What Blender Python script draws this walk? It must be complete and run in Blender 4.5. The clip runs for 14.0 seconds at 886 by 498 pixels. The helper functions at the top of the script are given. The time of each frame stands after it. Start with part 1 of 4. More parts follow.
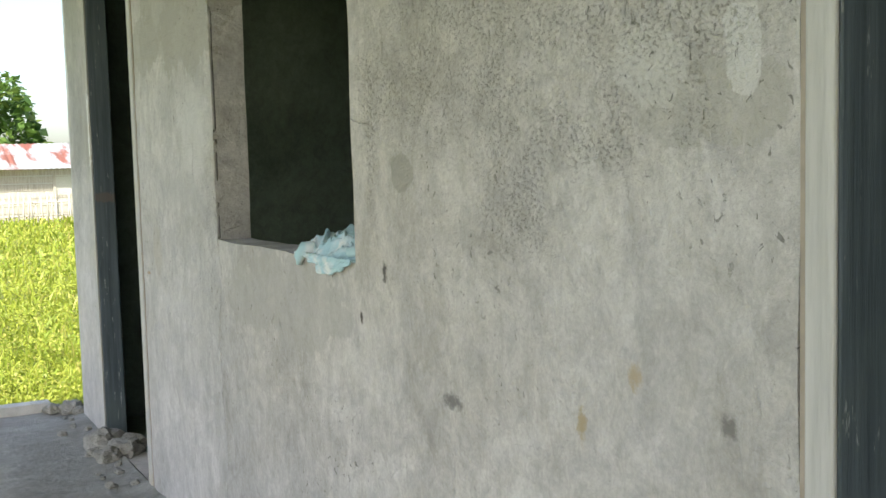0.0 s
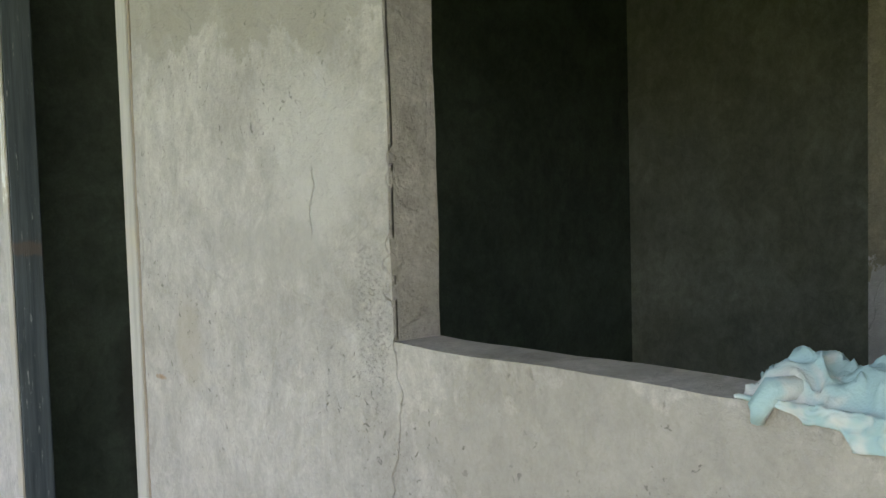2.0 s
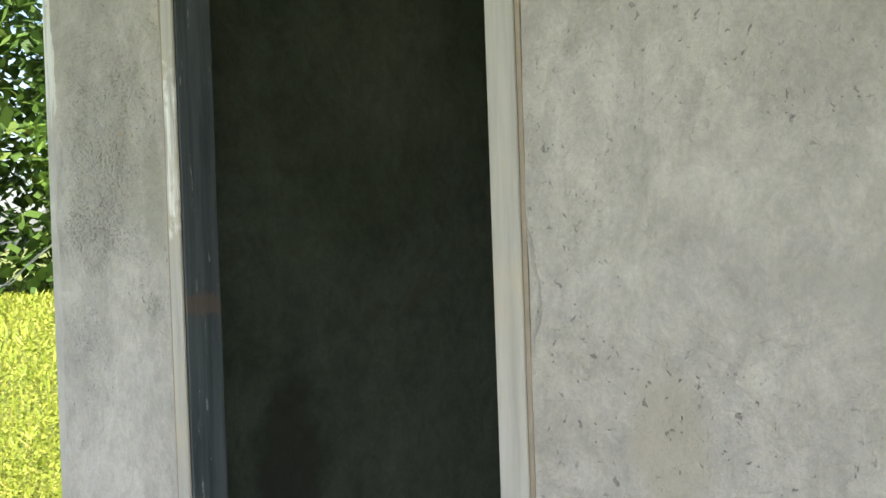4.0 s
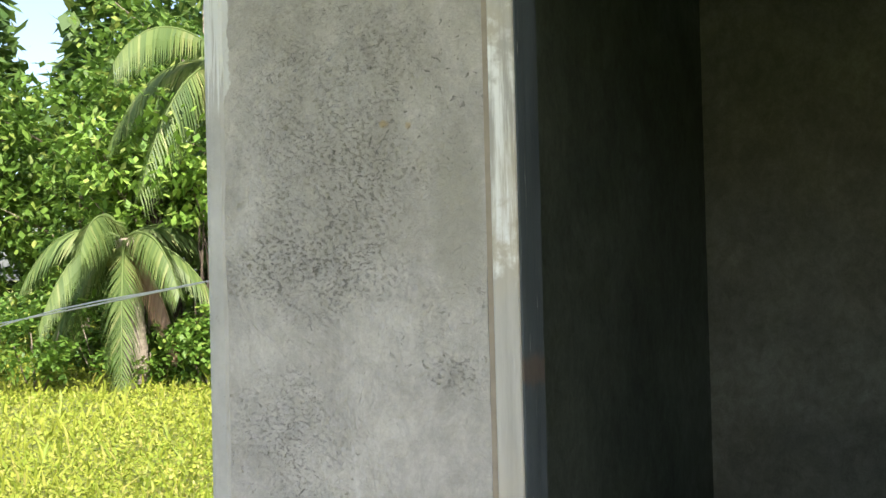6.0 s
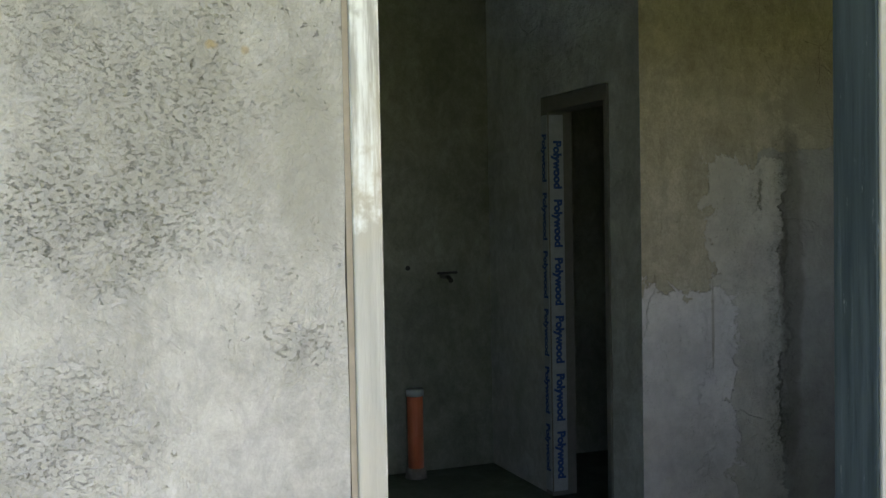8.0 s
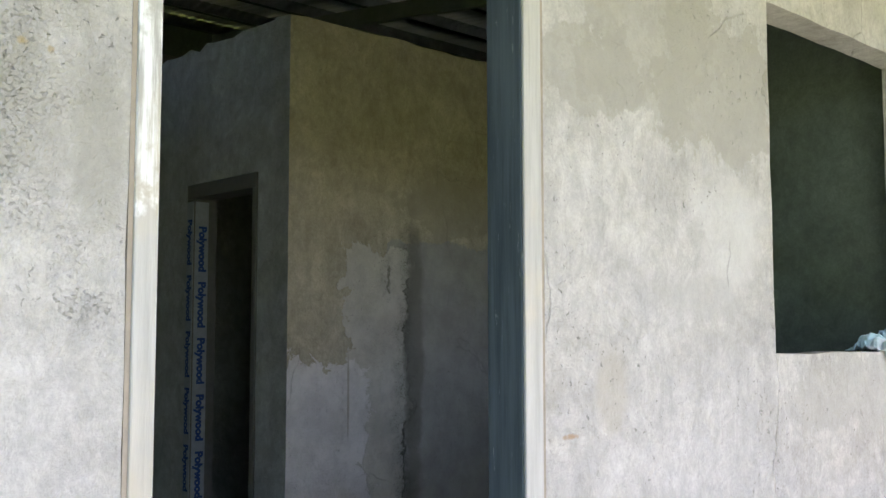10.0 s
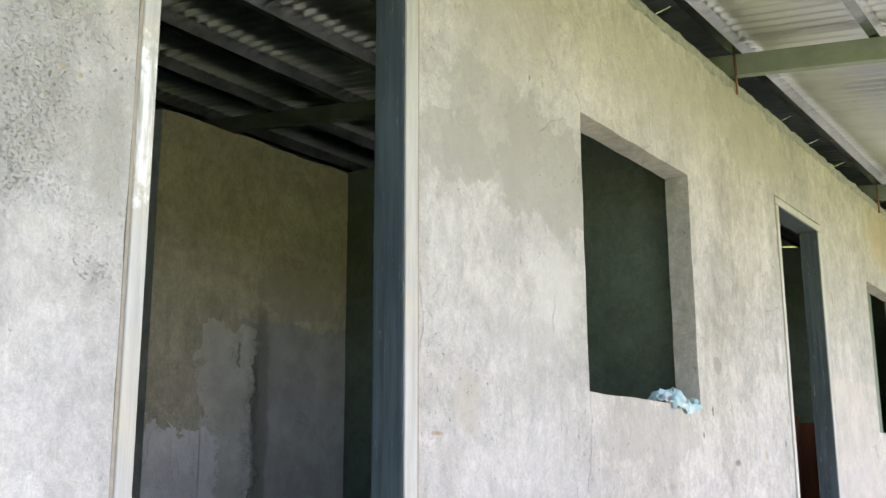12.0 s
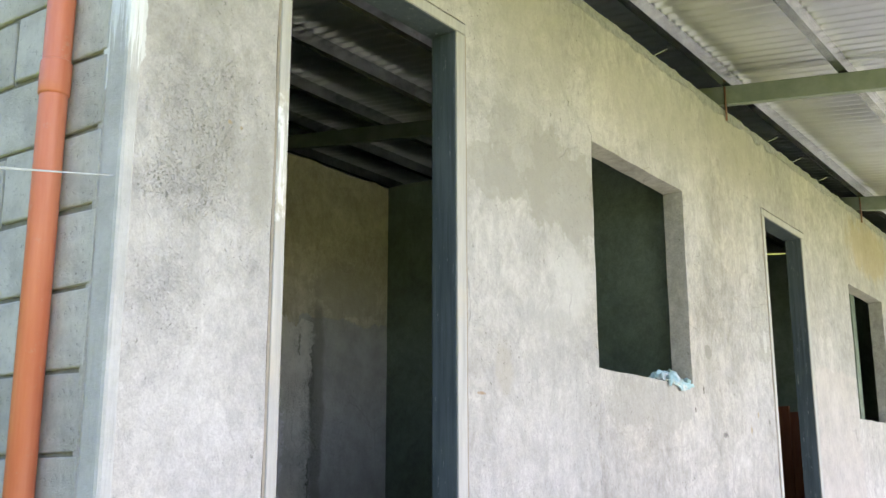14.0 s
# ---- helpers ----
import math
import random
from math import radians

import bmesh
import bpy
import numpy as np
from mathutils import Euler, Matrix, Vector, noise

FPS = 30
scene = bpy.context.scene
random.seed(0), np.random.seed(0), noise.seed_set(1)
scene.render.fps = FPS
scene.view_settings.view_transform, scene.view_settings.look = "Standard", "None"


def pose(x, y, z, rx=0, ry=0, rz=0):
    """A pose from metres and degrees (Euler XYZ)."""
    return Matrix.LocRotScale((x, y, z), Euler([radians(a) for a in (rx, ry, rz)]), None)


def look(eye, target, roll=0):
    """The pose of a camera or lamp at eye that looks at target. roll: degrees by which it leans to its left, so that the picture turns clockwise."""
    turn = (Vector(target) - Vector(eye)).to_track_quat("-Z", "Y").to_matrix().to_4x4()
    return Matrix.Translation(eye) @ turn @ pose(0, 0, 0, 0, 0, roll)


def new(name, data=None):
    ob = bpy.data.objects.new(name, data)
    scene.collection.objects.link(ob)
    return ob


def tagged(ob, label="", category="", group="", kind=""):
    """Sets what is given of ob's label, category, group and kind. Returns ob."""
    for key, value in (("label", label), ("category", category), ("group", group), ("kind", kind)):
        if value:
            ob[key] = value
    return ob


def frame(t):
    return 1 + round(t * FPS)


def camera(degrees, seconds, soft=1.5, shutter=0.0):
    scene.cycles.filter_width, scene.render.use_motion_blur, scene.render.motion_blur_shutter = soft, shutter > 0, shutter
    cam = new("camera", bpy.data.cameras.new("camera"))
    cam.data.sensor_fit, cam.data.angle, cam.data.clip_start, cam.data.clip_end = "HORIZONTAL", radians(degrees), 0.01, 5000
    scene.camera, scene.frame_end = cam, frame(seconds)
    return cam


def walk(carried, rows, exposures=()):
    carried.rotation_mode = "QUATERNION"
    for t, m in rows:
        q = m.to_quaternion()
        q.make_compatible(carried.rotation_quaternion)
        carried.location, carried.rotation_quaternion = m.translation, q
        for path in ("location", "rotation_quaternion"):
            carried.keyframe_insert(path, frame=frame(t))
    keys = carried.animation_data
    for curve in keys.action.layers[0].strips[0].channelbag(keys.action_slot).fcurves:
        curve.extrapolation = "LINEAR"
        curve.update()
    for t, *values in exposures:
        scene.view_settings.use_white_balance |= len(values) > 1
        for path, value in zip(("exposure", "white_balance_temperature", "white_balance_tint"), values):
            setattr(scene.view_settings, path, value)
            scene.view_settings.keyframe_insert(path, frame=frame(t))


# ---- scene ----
cam = camera(46.3, 14.0)
PATH = [
    (0, (-0.029, 0.104, 1.173), (0.938, 1.847, 1.011), -1.5),
    (0.5, (-0.096, 0.531, 1.173), (0.98, 2.209, 1.015), -1.1),
    (1, (-0.105, 0.947, 1.199), (0.978, 2.621, 1.034), -1.5),
    (1.5, (-0.124, 1.346, 1.214), (1.102, 2.92, 1.072), -1.6),
    (2, (-0.163, 1.694, 1.229), (1.135, 3.21, 1.101), -1.6),
    (2.5, (-0.193, 2.019, 1.219), (1.111, 3.53, 1.086), -1.5),
    (3, (-0.289, 2.363, 1.225), (1.108, 3.789, 1.105), -2.2),
    (3.5, (-0.359, 2.653, 1.223), (1.05, 4.07, 1.141), -2.1),
    (4, (-0.346, 3.011, 1.198), (1.135, 4.354, 1.166), -2.0),
    (6.3, (-0.5, 4.473, 1.217), (1.362, 5.202, 1.255), -1.6),
    (6.5, (-0.465, 4.614, 1.217), (1.436, 5.234, 1.253), -1.8),
    (7, (-0.38, 4.883, 1.226), (1.602, 5.155, 1.227), -1.9),
    (7.5, (-0.423, 5.096, 1.229), (1.558, 4.823, 1.186), -1.7),
    (8, (-0.416, 5.191, 1.228), (1.45, 4.476, 1.153), -1.1),
    (8.5, (-0.426, 5.307, 1.226), (1.288, 4.276, 1.205), -1.0),
    (9, (-0.538, 5.393, 1.215), (1.116, 4.27, 1.23), -1.2),
    (9.2, (-0.53, 5.43, 1.196), (1.103, 4.275, 1.209), -1.0),
    (11.3, (-0.66, 5.811, 0.783), (0.467, 4.216, 1.214), -0.3),
    (11.5, (-0.666, 5.89, 0.782), (0.46, 4.293, 1.211), -0.2),
    (12, (-0.729, 6.033, 0.701), (0.398, 4.439, 1.134), -0.2),
    (12.5, (-0.833, 6.173, 0.662), (0.294, 4.581, 1.101), -0.2),
    (13, (-0.888, 6.297, 0.65), (0.242, 4.708, 1.093), -0.2),
    (13.5, (-0.942, 6.486, 0.59), (0.193, 4.902, 1.042), -0.1),
    (14, (-1.093, 6.734, 0.506), (0.049, 5.155, 0.956), -0.1),
]
EXPOSURE = [(0, 1.48, 6500, 10), (1.0, 1.45, 6500, 10), (2.5, 1.6, 6500, 13), (4.0, 1.58, 6500, 13), (6.5, 1.45, 6500, 15),
            (7.5, 1.7, 6450, 15), (8.2, 2.0, 6400, 16), (9.0, 2.27, 6300, 19), (11.3, 2.33, 6200, 22), (14.0, 2.3, 6250, 20)]
walk(cam, [(t, look(eye, target, roll)) for t, eye, target, roll in PATH], EXPOSURE)

# ---- world and sun ----
SUN_EL, SUN_AZ = radians(49.0), radians(225.0)   # the sun stands over the -x -y side
world = bpy.data.worlds.new("sky_world")
scene.world = world
world.use_nodes = True
wn = world.node_tree.nodes
sky = wn.new("ShaderNodeTexSky")
sky.sky_type, sky.sun_disc, sky.sun_elevation, sky.sun_rotation = "NISHITA", False, SUN_EL, SUN_AZ
sky.air_density, sky.dust_density, sky.ozone_density = 1.0, 2.5, 1.0
wn["Background"].inputs["Strength"].default_value = 0.13
world.node_tree.links.new(sky.outputs[0], wn["Background"].inputs["Color"])
sun = new("sun", bpy.data.lights.new("sun", "SUN"))
sun.data.energy, sun.data.angle, sun.data.color = 4.2, radians(0.6), (1.0, 0.95, 0.86)
sun.matrix_world = look((-20, -20, 32.5), (0, 0, 0))


# ---- materials ----
class Nodes:
    """A small builder of node materials."""

    def __init__(self, name):
        self.m = bpy.data.materials.new(name)
        self.m.use_nodes = True
        self.t = self.m.node_tree
        self.bsdf = self.t.nodes["Principled BSDF"]
        self.co = self.t.nodes.new("ShaderNodeTexCoord").outputs["Object"]

    def link(self, a, b):
        self.t.links.new(a, b)

    def put(self, socket, v):
        if hasattr(v, "is_output"):
            self.link(v, socket)
        else:
            socket.default_value = v

    def scaled(self, s, v=None):
        n = self.t.nodes.new("ShaderNodeMapping")
        self.put(n.inputs["Vector"], v if v is not None else self.co)
        n.inputs["Scale"].default_value = s
        return n.outputs[0]

    def noise(self, scale, detail=5, rough=0.6, v=None, distortion=0.0):
        n = self.t.nodes.new("ShaderNodeTexNoise")
        self.put(n.inputs["Vector"], v if v is not None else self.co)
        n.inputs["Scale"].default_value, n.inputs["Detail"].default_value = scale, detail
        n.inputs["Roughness"].default_value, n.inputs["Distortion"].default_value = rough, distortion
        return n.outputs["Fac"]

    def ramp(self, f, a, b, lo=0.0, hi=1.0):
        n = self.t.nodes.new("ShaderNodeMapRange")
        n.interpolation_type = "SMOOTHSTEP"
        self.put(n.inputs["Value"], f)
        for k, v in zip(("From Min", "From Max", "To Min", "To Max"), (a, b, lo, hi)):
            n.inputs[k].default_value = v
        return n.outputs[0]

    def math(self, op, a, b=0.0):
        n = self.t.nodes.new("ShaderNodeMath")
        n.operation = op
        self.put(n.inputs[0], a)
        self.put(n.inputs[1], b)
        return n.outputs[0]

    def mix(self, f, a, b, mode="MIX"):
        n = self.t.nodes.new("ShaderNodeMix")
        n.data_type, n.blend_type = "RGBA", mode
        self.put(n.inputs["Factor"], f)
        self.put(n.inputs["A"], (*a, 1) if isinstance(a, tuple) else a)
        self.put(n.inputs["B"], (*b, 1) if isinstance(b, tuple) else b)
        return n.outputs["Result"]

    def axis(self, k):
        n = self.t.nodes.new("ShaderNodeSeparateXYZ")
        self.link(self.co, n.inputs[0])
        return n.outputs[k]

    def blob(self, cy, cz, ry, rz, soft=0.5, wobble=0.5, scale=9.0, across="Y"):
        """A patch with an uneven edge on an upright wall, 1 inside."""
        dy = self.math("DIVIDE", self.math("SUBTRACT", self.axis(across), cy), ry)
        dz = self.math("DIVIDE", self.math("SUBTRACT", self.axis("Z"), cz), rz)
        r = self.math("SQRT", self.math("ADD", self.math("MULTIPLY", dy, dy), self.math("MULTIPLY", dz, dz)))
        r = self.math("ADD", r, self.math("MULTIPLY", self.math("SUBTRACT", self.noise(scale, 6, 0.65), 0.5), wobble * 2))
        return self.ramp(r, 1.0 - soft * 0.5, 1.0 + soft * 0.5, 1.0, 0.0)

    def zone(self, a0, a1, z0, z1, wobble=0.1, across="Y"):
        """A rectangle with ragged edges on an upright wall, 1 inside."""
        w = self.math("MULTIPLY", self.math("SUBTRACT", self.noise(6.5, 9, 0.68, None, 0.4), 0.5), wobble * 2)
        u = self.math("ADD", self.axis(across), w)
        z = self.math("ADD", self.axis("Z"), w)
        m = self.math("MULTIPLY", self.ramp(u, a0, a0 + 0.012), self.ramp(u, a1 - 0.012, a1, 1.0, 0.0))
        return self.math("MULTIPLY", m, self.math("MULTIPLY", self.ramp(z, z0, z0 + 0.012), self.ramp(z, z1 - 0.014, z1, 1.0, 0.0)))

    def cells(self, scale):
        """Distance to the edges of bent cells, for cracks."""
        bent = self.t.nodes.new("ShaderNodeVectorMath")
        bent.operation = "MULTIPLY_ADD"
        wob = self.t.nodes.new("ShaderNodeTexNoise")
        wob.inputs["Scale"].default_value, wob.inputs["Detail"].default_value = 6.0, 8.0
        self.link(self.co, wob.inputs["Vector"])
        self.link(wob.outputs["Color"], bent.inputs[0])
        bent.inputs[1].default_value = (0.11, 0.11, 0.11)
        self.link(self.co, bent.inputs[2])
        v = self.t.nodes.new("ShaderNodeTexVoronoi")
        v.feature = "DISTANCE_TO_EDGE"
        v.inputs["Scale"].default_value = scale
        self.link(bent.outputs[0], v.inputs["Vector"])
        return v.outputs["Distance"]

    def random(self):
        return self.t.nodes.new("ShaderNodeObjectInfo").outputs["Random"]

    def island(self):
        return self.t.nodes.new("ShaderNodeNewGeometry").outputs["Random Per Island"]

    def done(self, color, rough=0.9, bump=None, depth=0.01, metal=0.0, strength=1.0, spec=None):
        self.put(self.bsdf.inputs["Base Color"], (*color, 1) if isinstance(color, tuple) else color)
        self.put(self.bsdf.inputs["Roughness"], rough)
        self.put(self.bsdf.inputs["Metallic"], metal)
        if spec is not None:
            self.bsdf.inputs["Specular IOR Level"].default_value = spec
        if bump is not None:
            n = self.t.nodes.new("ShaderNodeBump")
            n.inputs["Distance"].default_value, n.inputs["Strength"].default_value = depth, strength
            self.link(bump, n.inputs["Height"])
            self.link(n.outputs[0], self.bsdf.inputs["Normal"])
        return self.m


def plaster(name, light, dark, stains=(), marks=(), zones=(), pits=0.5, step=None, across="Y", relief=1.0, rim=False):
    """Bare cement plaster: cloudy, skimmed in patches, pitted and cracked.
    stains: (across, z, r, r, colour, amount, 0 soft | 1 mottled | 2 crisp); zones: (from, to, z, z, wobble, colour, amount)."""
    n = Nodes(name)
    c = n.mix(n.ramp(n.noise(1.0, 8, 0.62, None, 0.5), 0.34, 0.66), dark, light)
    skim = n.ramp(n.noise(2.1, 10, 0.6, None, 1.4), 0.50, 0.535)
    c = n.mix(n.math("MULTIPLY", skim, 0.55), c, n.mix(1.0, c, (1.13, 1.13, 1.13), "MULTIPLY"))
    smear = n.ramp(n.noise(4.3, 10, 0.66, n.scaled((1.0, 1.5, 0.8)), 2.2), 0.47, 0.60)
    c = n.mix(n.math("MULTIPLY", smear, 0.5), c, n.mix(1.0, c, (0.86, 0.85, 0.82), "MULTIPLY"))
    c = n.mix(0.8, c, n.ramp(n.noise(7, 10, 0.72, None, 0.9), 0.3, 0.7, 0.82, 1.12), "MULTIPLY")
    c = n.mix(0.3, c, n.ramp(n.noise(1.0, 6, 0.6, n.scaled((7, 7, 0.9))), 0.25, 0.75, 0.78, 1.15), "MULTIPLY")
    warm = n.ramp(n.noise(0.8, 4, 0.5), 0.45, 0.7, 0.0, 0.45)
    c = n.mix(warm, c, n.mix(1.0, c, (1.03, 0.98, 0.87), "MULTIPLY"))
    fine = n.noise(55, 6, 0.75)
    c = n.mix(0.75, c, n.ramp(n.noise(24, 10, 0.82, n.scaled((1.0, 1.0, 0.75)), 0.6), 0.3, 0.7, 0.76, 1.18), "MULTIPLY")
    c = n.mix(0.4, c, n.ramp(n.noise(120, 4, 0.8), 0.3, 0.7, 0.78, 1.18), "MULTIPLY")
    pit = n.ramp(n.noise(62, 4, 0.62, None, 0.6), 0.335, 0.365, 1.0, 0.0)
    pitmask = n.math("MULTIPLY", pit, n.ramp(n.noise(2.7, 6, 0.7), 0.46, 0.62, 0.1, 1.0))
    height = n.math("ADD", n.math("MULTIPLY", fine, 0.5), n.math("MULTIPLY", n.noise(9, 7, 0.65, None, 1.2), 0.8))
    height = n.math("ADD", height, n.math("MULTIPLY", n.noise(3.0, 4), 1.0))
    height = n.math("ADD", height, n.math("MULTIPLY", skim, 0.12))
    for a0, a1, z0, z1, wob, col, amount in zones:
        b = n.zone(a0, a1, z0, z1, wob, across)
        c = n.mix(n.math("MULTIPLY", b, amount), c, n.mix(1.0, col, n.ramp(n.noise(5, 9, 0.7), 0.3, 0.7, 0.82, 1.15), "MULTIPLY"))
        height = n.math("ADD", height, n.math("MULTIPLY", b, 0.25))
    for a, z, ra, rz, col, amount, sort in stains:
        b = n.blob(a, z, ra, rz, (0.6, 1.0, 0.1)[sort], (0.9, 1.0, 1.1)[sort], (6.0, 6.0, 8.0)[sort], across)
        if sort == 1:
            dash = n.ramp(n.noise(150, 6, 0.76, n.scaled((1.0, 0.72, 1.3))), 0.53, 0.60)
            b = n.math("MULTIPLY", b, n.math("MULTIPLY", n.ramp(dash, 0.0, 1.0, 0.3, 1.0), n.ramp(n.noise(9, 10, 0.76), 0.42, 0.56, 0.2, 1.0)))
            height = n.math("SUBTRACT", height, n.math("MULTIPLY", b, 0.25))
        c = n.mix(n.math("MULTIPLY", b, amount * (0.48 if sort == 1 else 1.0)), c, col)
    c = n.mix(n.math("MULTIPLY", pitmask, pits), c, (0.13, 0.125, 0.11))
    height = n.math("SUBTRACT", height, n.math("MULTIPLY", pitmask, 0.3))
    crack = n.math("MULTIPLY", n.ramp(n.cells(1.9), 0.002, 0.007, 1.0, 0.0), n.ramp(n.noise(2.3, 3), 0.57, 0.62))
    c = n.mix(n.math("MULTIPLY", crack, 0.4 * pits), c, (0.14, 0.13, 0.115))
    height = n.math("SUBTRACT", height, n.math("MULTIPLY", crack, 0.25))
    for a, z, ra, rz, col in marks:
        c = n.mix(n.blob(a, z, ra, rz, 1.2, 1.6, 70.0, across), c, col)
    if rim:
        # rough unfinished mortar along the top of the wall
        b = n.ramp(n.math("ADD", n.axis("Z"), n.math("MULTIPLY", n.math("SUBTRACT", n.noise(7, 9, 0.75), 0.5), 0.16)), 2.515, 2.53)
        c = n.mix(n.math("MULTIPLY", b, 0.8), c, n.mix(n.ramp(n.noise(30, 6, 0.8), 0.35, 0.65), (0.23, 0.235, 0.23), (0.40, 0.405, 0.40)))
        height = n.math("ADD", height, n.math("MULTIPLY", b, n.math("MULTIPLY", n.noise(20, 6, 0.8), 1.2)))
    if step is not None:
        # the lap of a later coat of plaster, a ragged line
        edge = n.math("ADD", n.axis(across), n.math("MULTIPLY", n.noise(4, 4, 0.6), 0.2))
        lap = n.math("MULTIPLY", n.ramp(edge, step + 0.098, step + 0.104), n.ramp(n.axis("Z"), 1.95, 2.05, 1.0, 0.0))
        lap = n.math("MULTIPLY", lap, n.ramp(n.axis("X"), 0.845, 0.85, 1.0, 0.0))
        height = n.math("ADD", height, n.math("MULTIPLY", lap, 0.8))
        c = n.mix(n.math("MULTIPLY", lap, 0.12), c, (0.56, 0.55, 0.53))
    return n.done(c, n.ramp(fine, 0.3, 0.7, 0.82, 0.97), height, 0.010 * relief, 0.0, 1.0, 0.25)


GREY_L, GREY_D = (0.51, 0.49, 0.47), (0.40, 0.385, 0.36)
DAMP, OLIVE, SOOT = (0.31, 0.295, 0.255), (0.27, 0.26, 0.22), (0.15, 0.148, 0.13)
M_FRONT = plaster("front_plaster", GREY_L, GREY_D, stains=(
    (5.12, 1.27, 0.17, 0.11, SOOT, 0.75, 1), (5.19, 1.20, 0.12, 0.06, (0.12, 0.118, 0.105), 0.85, 1),
    (5.09, 1.48, 0.18, 0.15, (0.2, 0.195, 0.17), 0.65, 1), (5.2, 0.96, 0.13, 0.09, (0.19, 0.185, 0.165), 0.6, 1),
    (5.1, 1.95, 0.14, 0.25, (0.26, 0.255, 0.22), 0.4, 0), (5.02, 1.34, 0.2, 0.1, DAMP, 0.35, 0),
    (4.885, 1.28, 0.042, 0.10, OLIVE, 0.6, 0), (4.89, 1.055, 0.05, 0.035, SOOT, 0.85, 1), (4.93, 1.12, 0.022, 0.05, SOOT, 0.7, 1),
    (5.312, 1.60, 0.032, 0.14, (0.74, 0.75, 0.75), 0.9, 2),
    (3.24, 1.66, 0.27, 0.20, DAMP, 0.75, 2), (3.55, 1.72, 0.28, 0.2, DAMP, 0.6, 2), (3.75, 1.62, 0.2, 0.11, DAMP, 0.6, 2),
    (3.2, 1.3, 0.16, 0.16, (0.56, 0.55, 0.53), 0.5, 0),
    # the flat patch at z 1.12 paints the shade of a trowel arc
    (3.7, 0.9, 0.05, 0.1, (0.38, 0.345, 0.28), 0.6, 0), (3.35, 1.12, 0.16, 0.05, (0.36, 0.35, 0.325), 0.5, 0), (3.05, 0.98, 0.05, 0.14, (0.32, 0.31, 0.29), 0.5, 1),
    (3.32, 2.03, 0.035, 0.07, OLIVE, 0.7, 1), (1.95, 2.25, 0.035, 0.22, OLIVE, 0.55, 1), (1.64, 1.93, 0.07, 0.1, DAMP, 0.7, 1),
    (2.5, 0.86, 0.42, 0.10, (0.36, 0.345, 0.31), 0.55, 2), (2.3, 2.25, 0.6, 0.2, (0.45, 0.43, 0.38), 0.5, 0), (3.5, 2.2, 0.35, 0.3, (0.45, 0.43, 0.38), 0.5, 0),
    (1.5, 1.42, 0.42, 0.2, (0.2, 0.195, 0.165), 0.6, 1), (1.2, 1.22, 0.16, 0.06, (0.17, 0.165, 0.14), 0.7, 1), (1.0, 1.36, 0.14, 0.07, OLIVE, 0.5, 1),
    (1.45, 1.1, 0.1, 0.06, (0.22, 0.21, 0.185), 0.5, 1), (1.82, 1.16, 0.045, 0.035, OLIVE, 0.65, 2), (1.95, 1.18, 0.03, 0.16, OLIVE, 0.5, 1),
    (1.0, 1.24, 0.11, 0.05, (0.37, 0.355, 0.315), 0.6, 2), (0.965, 1.30, 0.026, 0.06, (0.57, 0.56, 0.54), 0.8, 2), (1.13, 1.3, 0.07, 0.05, (0.56, 0.55, 0.52), 0.5, 2),
    (1.2, 2.35, 0.5, 0.2, (0.43, 0.405, 0.35), 0.5, 0), (-1.6, 2.3, 0.6, 0.22, (0.44, 0.36, 0.22), 0.6, 0)),
    zones=((-0.9, 0.07, -0.1, 1.27, 0.12, (0.50, 0.455, 0.415), 0.6),),
    marks=((1.908, 0.968, 0.008, 0.016, (0.10, 0.09, 0.08)), (2.02, 0.868, 0.006, 0.011, (0.09, 0.08, 0.07)), (1.652, 0.763, 0.03, 0.012, (0.2, 0.19, 0.175)),
           (0.989, 0.857, 0.014, 0.01, (0.2, 0.19, 0.175)), (1.158, 0.887, 0.012, 0.014, (0.40, 0.33, 0.23)), (1.277, 0.80, 0.01, 0.02, (0.38, 0.31, 0.2)),
           (3.84, 0.815, 0.02, 0.005, (0.33, 0.22, 0.13)), (5.0, 1.43, 0.006, 0.006, (0.36, 0.28, 0.15)), (4.96, 1.425, 0.005, 0.005, (0.36, 0.29, 0.18))),
    step=2.99, pits=0.75, rim=True)
# Room shade is put into these base tones, well below the front plaster's.
M_INNER = plaster("shaded_inner_plaster", (0.19, 0.235, 0.19), (0.12, 0.152, 0.122), pits=0.4, relief=0.22, stains=(
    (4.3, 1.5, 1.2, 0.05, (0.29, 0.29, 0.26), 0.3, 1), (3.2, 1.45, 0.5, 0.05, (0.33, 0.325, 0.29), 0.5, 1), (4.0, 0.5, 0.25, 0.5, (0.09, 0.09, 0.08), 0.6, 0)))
M_KITCHEN = plaster("kitchen_plaster", (0.30, 0.325, 0.27), (0.20, 0.22, 0.18), pits=0.4, relief=0.4)
# End wall's inside: stained plaster, its tone lowered to hold the unlit room's shade.
M_INNER_END = plaster("shaded_inner_end_plaster", (0.165, 0.205, 0.168), (0.10, 0.13, 0.105), pits=0.4, relief=0.22, across="X", stains=(
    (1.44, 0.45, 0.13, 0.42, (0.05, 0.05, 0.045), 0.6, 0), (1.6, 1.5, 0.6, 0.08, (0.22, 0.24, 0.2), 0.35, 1)))
